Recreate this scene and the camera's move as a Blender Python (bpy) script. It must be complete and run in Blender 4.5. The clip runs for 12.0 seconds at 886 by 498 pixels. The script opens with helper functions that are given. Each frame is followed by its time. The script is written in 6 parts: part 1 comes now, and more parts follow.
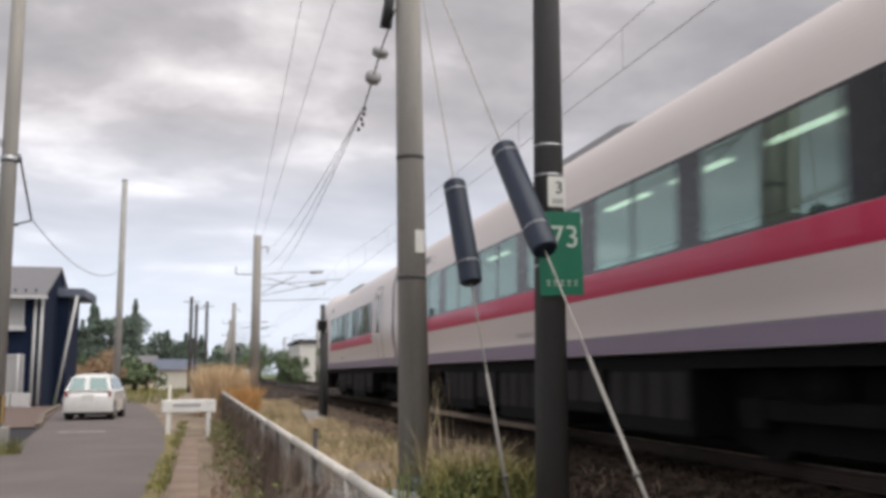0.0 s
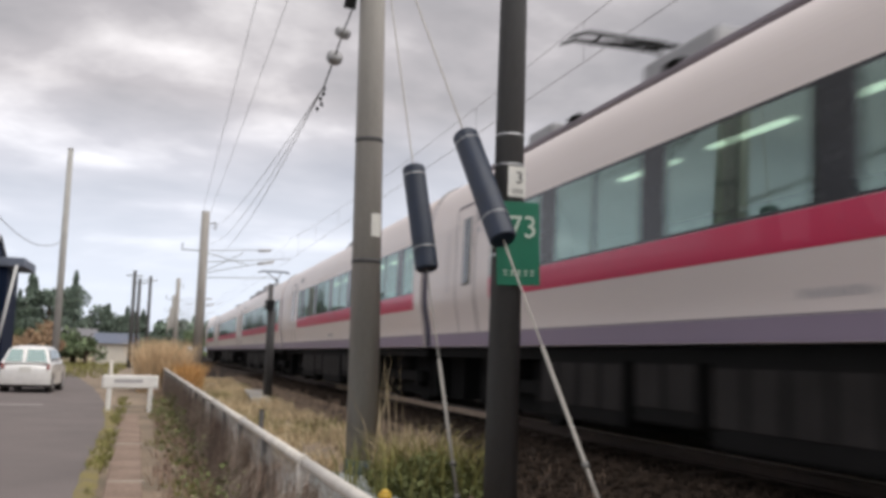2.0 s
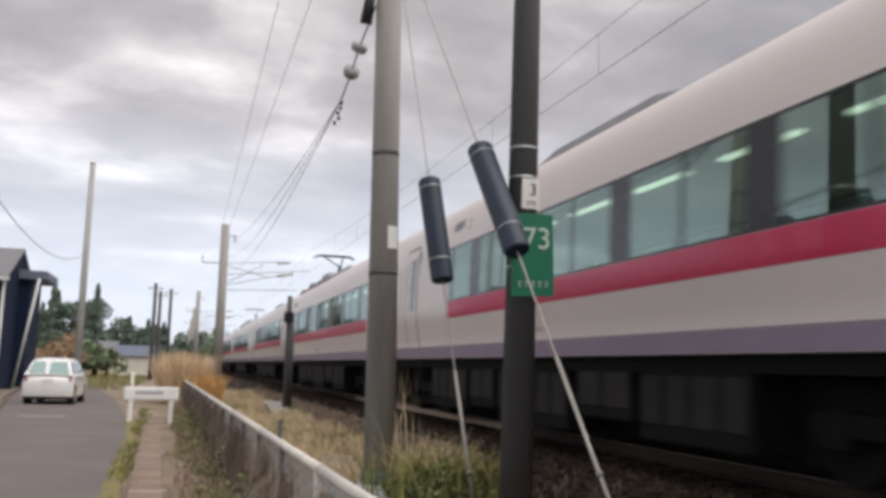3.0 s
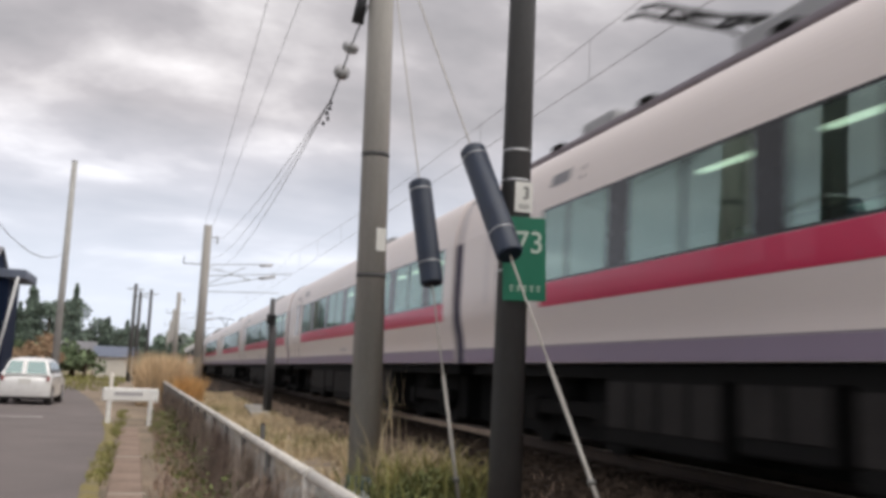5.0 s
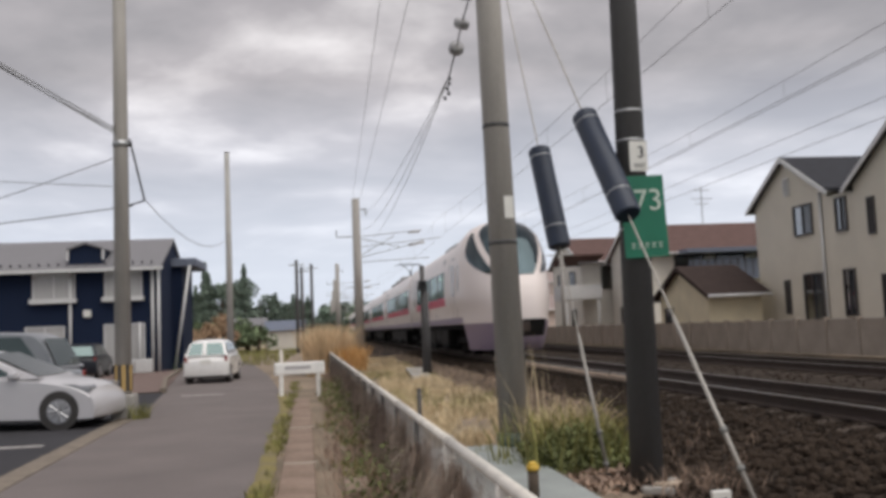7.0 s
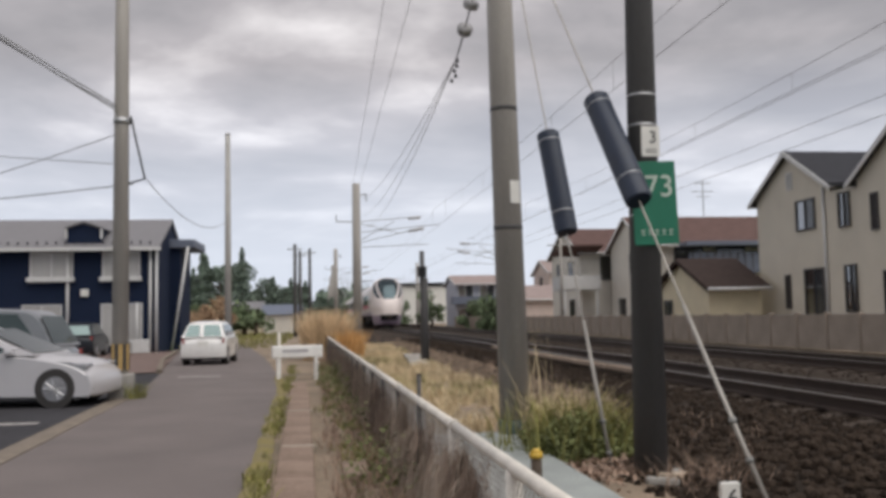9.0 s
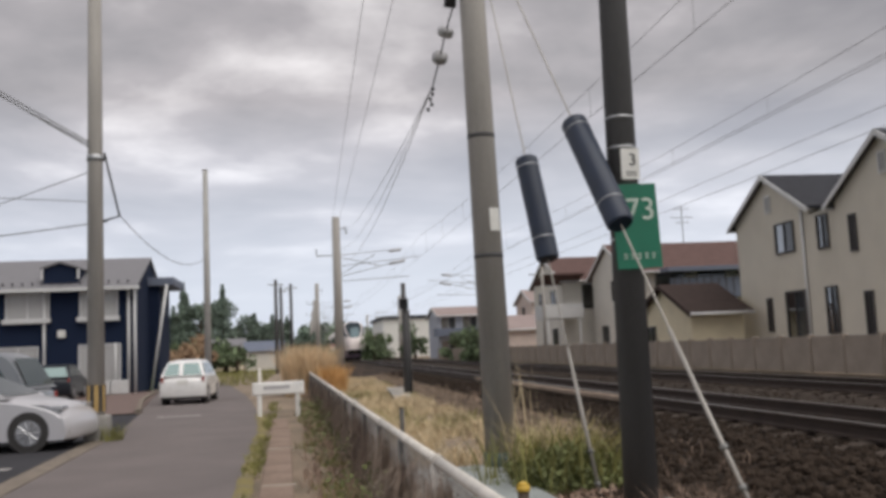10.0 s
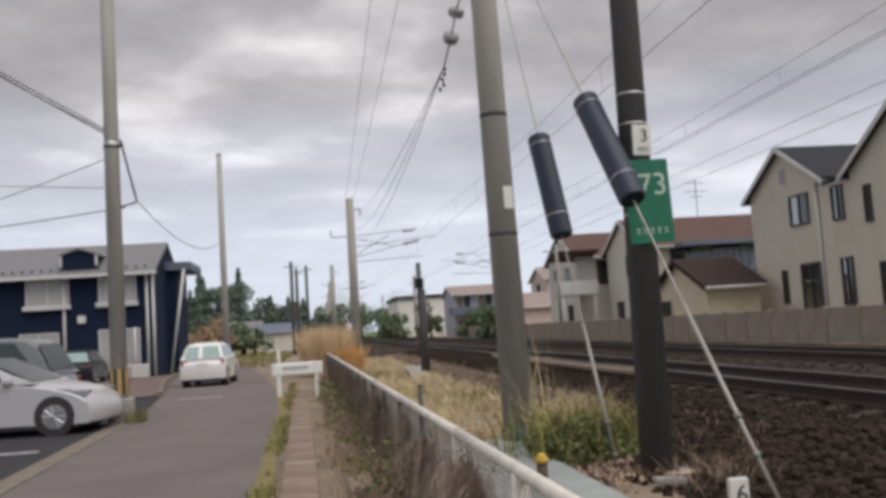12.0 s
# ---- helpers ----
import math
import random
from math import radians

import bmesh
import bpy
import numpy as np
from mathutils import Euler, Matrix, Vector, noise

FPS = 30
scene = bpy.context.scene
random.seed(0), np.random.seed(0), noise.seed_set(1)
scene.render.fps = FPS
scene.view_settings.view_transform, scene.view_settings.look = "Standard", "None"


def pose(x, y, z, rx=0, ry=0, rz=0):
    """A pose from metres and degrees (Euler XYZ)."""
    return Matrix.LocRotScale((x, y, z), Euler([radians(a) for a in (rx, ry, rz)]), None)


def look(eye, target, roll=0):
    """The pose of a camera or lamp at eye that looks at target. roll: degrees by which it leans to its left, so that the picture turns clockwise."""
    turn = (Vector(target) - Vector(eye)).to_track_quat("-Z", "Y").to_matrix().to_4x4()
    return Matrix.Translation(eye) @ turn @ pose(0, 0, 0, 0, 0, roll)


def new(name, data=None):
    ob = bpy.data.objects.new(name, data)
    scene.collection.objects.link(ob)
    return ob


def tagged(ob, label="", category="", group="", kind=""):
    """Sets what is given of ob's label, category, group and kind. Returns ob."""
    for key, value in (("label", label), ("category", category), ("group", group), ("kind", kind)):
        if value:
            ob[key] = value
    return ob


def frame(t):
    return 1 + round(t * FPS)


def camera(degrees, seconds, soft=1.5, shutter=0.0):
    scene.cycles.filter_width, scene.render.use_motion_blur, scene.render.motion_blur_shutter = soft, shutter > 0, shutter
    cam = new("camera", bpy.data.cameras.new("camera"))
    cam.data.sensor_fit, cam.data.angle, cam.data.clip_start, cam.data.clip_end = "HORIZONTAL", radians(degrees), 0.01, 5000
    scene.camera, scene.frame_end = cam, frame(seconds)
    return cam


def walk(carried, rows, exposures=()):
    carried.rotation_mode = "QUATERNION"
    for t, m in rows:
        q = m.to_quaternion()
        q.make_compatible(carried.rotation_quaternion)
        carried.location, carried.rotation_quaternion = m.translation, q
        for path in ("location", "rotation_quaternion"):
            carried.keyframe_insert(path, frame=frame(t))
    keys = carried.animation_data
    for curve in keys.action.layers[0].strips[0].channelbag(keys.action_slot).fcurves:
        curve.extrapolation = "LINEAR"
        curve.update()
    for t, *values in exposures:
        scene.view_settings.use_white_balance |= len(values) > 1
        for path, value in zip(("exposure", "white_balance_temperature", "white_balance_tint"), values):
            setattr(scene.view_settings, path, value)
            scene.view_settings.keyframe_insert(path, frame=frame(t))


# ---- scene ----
from mathutils.noise import noise as pnoise

# the camera: a phone held at the roadside, turning after the train
cam = camera(52.0, 12.0, soft=3.8, shutter=0.25)
PATH = [
    (0.0, 0.070, 0.070, 1.391, -13.96, 7.80, 0.31),
    (0.5, 0.058, 0.083, 1.377, -15.71, 7.73, -0.08),
    (1.0, 0.004, 0.162, 1.407, -17.17, 7.18, -0.95),
    (1.5, -0.014, 0.181, 1.412, -17.66, 6.64, -1.47),
    (2.0, -0.003, 0.108, 1.408, -17.47, 6.85, -1.59),
    (2.5, -0.000, -0.000, 1.399, -16.49, 7.28, -1.25),
    (4.5, -0.023, 0.088, 1.396, -16.47, 7.86, -2.18),
    (5.0, -0.043, 0.135, 1.383, -17.51, 7.95, -2.29),
    (5.5, -0.020, 0.145, 1.404, -19.01, 7.87, -1.73),
    (6.0, -0.040, 0.068, 1.447, -17.15, 6.83, -0.29),
    (6.5, 0.070, -0.122, 1.502, -11.66, 5.97, 1.60),
    (7.0, 0.083, -0.308, 1.505, -7.52, 4.96, 2.40),
    (9.0, 0.035, -0.154, 1.470, -7.73, 4.20, 1.12),
    (9.5, 0.034, -0.051, 1.469, -7.71, 4.88, 1.26),
    (10.0, 0.080, 0.022, 1.456, -8.77, 6.19, 2.58),
    (10.5, 0.038, -0.068, 1.455, -7.33, 6.11, 2.36),
    (11.0, 0.056, -0.053, 1.463, -7.56, 5.87, 2.29),
    (11.5, 0.050, -0.050, 1.441, -7.71, 5.33, 2.43),
    (12.0, 0.044, -0.109, 1.439, -7.79, 4.93, 3.65),
]
walk(cam, [(t, pose(x, y, z, 90 + p, r, a)) for t, x, y, z, a, p, r in PATH],
     exposures=[(0.0, 0.34, 6500, 10), (5.7, 0.34, 6500, 10), (7.0, 0.12, 6500, 10), (12.0, 0.10, 6500, 10)])

RAIL = 0.53          # top of the rails over the road
TRACK_A, TRACK_B = 6.05, 9.95
SPEED, TAIL = 26.1, 13.3   # train speed, and its tail's place at 6.5 s


# ---- sky and sun ----
def make_sky():
    w = bpy.data.worlds.new("overcast")
    scene.world = w
    w.use_nodes = True
    nt = w.node_tree
    N, L = nt.nodes, nt.links
    N.clear()
    out = N.new("ShaderNodeOutputWorld")
    bg = N.new("ShaderNodeBackground")
    sky = N.new("ShaderNodeTexSky")
    sky.sky_type = 'NISHITA'
    sky.sun_disc = False
    sky.sun_elevation, sky.sun_rotation = radians(48), radians(60)
    sky.air_density, sky.dust_density = 1.0, 2.5
    tc = N.new("ShaderNodeTexCoord")
    sep = N.new("ShaderNodeSeparateXYZ")
    L.new(tc.outputs["Generated"], sep.inputs[0])
    h = N.new("ShaderNodeMath"); h.operation = 'ADD'; h.inputs[1].default_value = 0.10
    L.new(sep.outputs[2], h.inputs[0])
    hm = N.new("ShaderNodeMath"); hm.operation = 'MAXIMUM'; hm.inputs[1].default_value = 0.04
    L.new(h.outputs[0], hm.inputs[0])
    dx = N.new("ShaderNodeMath"); dx.operation = 'DIVIDE'
    dy = N.new("ShaderNodeMath"); dy.operation = 'DIVIDE'
    L.new(sep.outputs[0], dx.inputs[0]); L.new(hm.outputs[0], dx.inputs[1])
    L.new(sep.outputs[1], dy.inputs[0]); L.new(hm.outputs[0], dy.inputs[1])
    comb = N.new("ShaderNodeCombineXYZ")
    L.new(dx.outputs[0], comb.inputs[0]); L.new(dy.outputs[0], comb.inputs[1])
    n1 = N.new("ShaderNodeTexNoise")
    n1.inputs["Scale"].default_value, n1.inputs["Detail"].default_value = 0.62, 7
    n1.inputs["Roughness"].default_value, n1.inputs["Distortion"].default_value = 0.55, 0.35
    L.new(comb.outputs[0], n1.inputs["Vector"])
    n2 = N.new("ShaderNodeTexNoise")
    n2.inputs["Scale"].default_value, n2.inputs["Detail"].default_value = 2.0, 5
    L.new(comb.outputs[0], n2.inputs["Vector"])
    mixn = N.new("ShaderNodeMix"); mixn.inputs[0].default_value = 0.28
    L.new(n1.outputs[0], mixn.inputs[2]); L.new(n2.outputs[0], mixn.inputs[3])
    ramp = N.new("ShaderNodeValToRGB")
    e = ramp.color_ramp.elements
    e[0].position, e[0].color = 0.37, (0.27, 0.265, 0.29, 1)
    e[1].position, e[1].color = 0.615, (0.88, 0.85, 0.86, 1)
    m = e.new(0.455); m.color = (0.36, 0.35, 0.37, 1)
    m = e.new(0.515); m.color = (0.45, 0.43, 0.45, 1)
    m = e.new(0.56); m.color = (0.62, 0.595, 0.61, 1)
    L.new(mixn.outputs[0], ramp.inputs[0])
    # a clearer, paler and bluer band low over the horizon
    band = N.new("ShaderNodeMapRange")
    band.inputs[1].default_value, band.inputs[2].default_value = 0.05, 0.27
    L.new(sep.outputs[2], band.inputs[0])
    blue = N.new("ShaderNodeMix"); blue.data_type = 'RGBA'; blue.inputs[0].default_value = 0.12
    blue.inputs[6].default_value = (0.60, 0.645, 0.745, 1)
    skys = N.new("ShaderNodeMix"); skys.data_type = 'RGBA'; skys.blend_type = 'MULTIPLY'
    skys.inputs[0].default_value = 1.0
    skys.inputs[7].default_value = (0.12, 0.12, 0.12, 1)
    L.new(sky.outputs[0], skys.inputs[6])
    L.new(skys.outputs[2], blue.inputs[7])
    both = N.new("ShaderNodeMix"); both.data_type = 'RGBA'
    L.new(band.outputs[0], both.inputs[0])
    L.new(blue.outputs[2], both.inputs[6]); L.new(ramp.outputs[0], both.inputs[7])
    # an overcast dome: a darker cloud belt, brighter towards the zenith
    zen = N.new("ShaderNodeValToRGB")
    z = zen.color_ramp.elements
    z[0].position, z[0].color = 0.22, (1, 1, 1, 1)
    z[1].position, z[1].color = 0.95, (1.35, 1.35, 1.35, 1)
    z.new(0.36).color = (0.79, 0.79, 0.80, 1)
    z.new(0.48).color = (0.85, 0.85, 0.85, 1)
    L.new(sep.outputs[2], zen.inputs[0])
    lift = N.new("ShaderNodeVectorMath"); lift.operation = 'SCALE'
    L.new(both.outputs[2], lift.inputs[0]); L.new(zen.outputs[0], lift.inputs["Scale"])
    L.new(lift.outputs[0], bg.inputs[0])
    bg.inputs[1].default_value = 1.17
    L.new(bg.outputs[0], out.inputs[0])


make_sky()
sun = new("sun", bpy.data.lights.new("sun", 'SUN'))
sun.data.energy, sun.data.angle, sun.data.color = 2.0, radians(70), (1.0, 0.96, 0.90)
sun.matrix_basis = look((0, 0, 30), (-12, 14, 0))


# ---- materials ----
def mat(name, col, rough=0.7, metal=0.0, var=0.25, scale=6.0, bump=0.0, bscale=60.0, col2=None, spec=0.5, stretch=None, island=0.0, coat=0.0):
    m = bpy.data.materials.new(name)
    m.use_nodes = True
    N, L = m.node_tree.nodes, m.node_tree.links
    b = N["Principled BSDF"]
    b.inputs["Roughness"].default_value, b.inputs["Metallic"].default_value = rough, metal
    b.inputs["Specular IOR Level"].default_value = spec
    b.inputs["Coat Weight"].default_value = coat
    tc = N.new("ShaderNodeTexCoord")
    mp = N.new("ShaderNodeMapping")
    if stretch:
        mp.inputs["Scale"].default_value = stretch
    L.new(tc.outputs["Object"], mp.inputs[0])
    big = N.new("ShaderNodeTexNoise")
    big.inputs["Scale"].default_value, big.inputs["Detail"].default_value = scale, 6
    L.new(mp.outputs[0], big.inputs["Vector"])
    fine = N.new("ShaderNodeTexNoise")
    fine.inputs["Scale"].default_value, fine.inputs["Detail"].default_value = bscale, 3
    L.new(mp.outputs[0], fine.inputs["Vector"])
    add = N.new("ShaderNodeMix"); add.inputs[0].default_value = 0.4
    L.new(big.outputs[0], add.inputs[2]); L.new(fine.outputs[0], add.inputs[3])
    ramp = N.new("ShaderNodeValToRGB")
    c2 = col2 or tuple(c * (1 - var) for c in col)
    ramp.color_ramp.elements[0].position, ramp.color_ramp.elements[1].position = 0.32, 0.66
    ramp.color_ramp.elements[0].color = (*c2, 1)
    ramp.color_ramp.elements[1].color = (*(min(1, c * (1 + var * 0.35)) for c in col), 1)
    L.new(add.outputs[0], ramp.inputs[0])
    last = ramp.outputs[0]
    if island:
        geo = N.new("ShaderNodeNewGeometry")
        hsv = N.new("ShaderNodeHueSaturation")
        mr = N.new("ShaderNodeMapRange")
        mr.inputs[3].default_value, mr.inputs[4].default_value = 1 - island, 1 + island
        L.new(geo.outputs["Random Per Island"], mr.inputs[0])
        L.new(mr.outputs[0], hsv.inputs["Value"])
        L.new(last, hsv.inputs["Color"])
        last = hsv.outputs[0]
    L.new(last, b.inputs["Base Color"])
    rr = N.new("ShaderNodeMapRange")
    rr.inputs[3].default_value, rr.inputs[4].default_value = max(0.02, rough - 0.08), min(1, rough + 0.08)
    L.new(big.outputs[0], rr.inputs[0]); L.new(rr.outputs[0], b.inputs["Roughness"])
    if bump:
        bp = N.new("ShaderNodeBump")
        bp.inputs["Strength"].default_value, bp.inputs["Distance"].default_value = bump, 0.02
        L.new(fine.outputs[0], bp.inputs["Height"]); L.new(bp.outputs[0], b.inputs["Normal"])
    return m


def glass(name, tint, through_amount, rough=0.03, mirror=None):
    """Tinted pane: part mirror, part see-through."""
    m = bpy.data.materials.new(name)
    m.use_nodes = True
    N, L = m.node_tree.nodes, m.node_tree.links
    N.clear()
    out = N.new("ShaderNodeOutputMaterial")
    tr = N.new("ShaderNodeBsdfTransparent"); tr.inputs[0].default_value = (*tint, 1)
    gl = N.new("ShaderNodeBsdfPrincipled")
    gl.inputs["Base Color"].default_value = (*(mirror or tuple(c * 0.35 for c in tint)), 1)
    gl.inputs["Metallic"].default_value = 1.0 if mirror else 0.0
    gl.inputs["Roughness"].default_value = rough
    gl.inputs["Specular IOR Level"].default_value = 0.9
    mx = N.new("ShaderNodeMixShader"); mx.inputs[0].default_value = 1 - through_amount
    L.new(tr.outputs[0], mx.inputs[1]); L.new(gl.outputs[0], mx.inputs[2]); L.new(mx.outputs[0], out.inputs[0])
    return m


def glow(name, col, strength):
    m = bpy.data.materials.new(name)
    m.use_nodes = True
    b = m.node_tree.nodes["Principled BSDF"]
    b.inputs["Base Color"].default_value = (*col, 1)
    b.inputs["Emission Color"].default_value = (*col, 1)
    b.inputs["Emission Strength"].default_value = strength
    return m


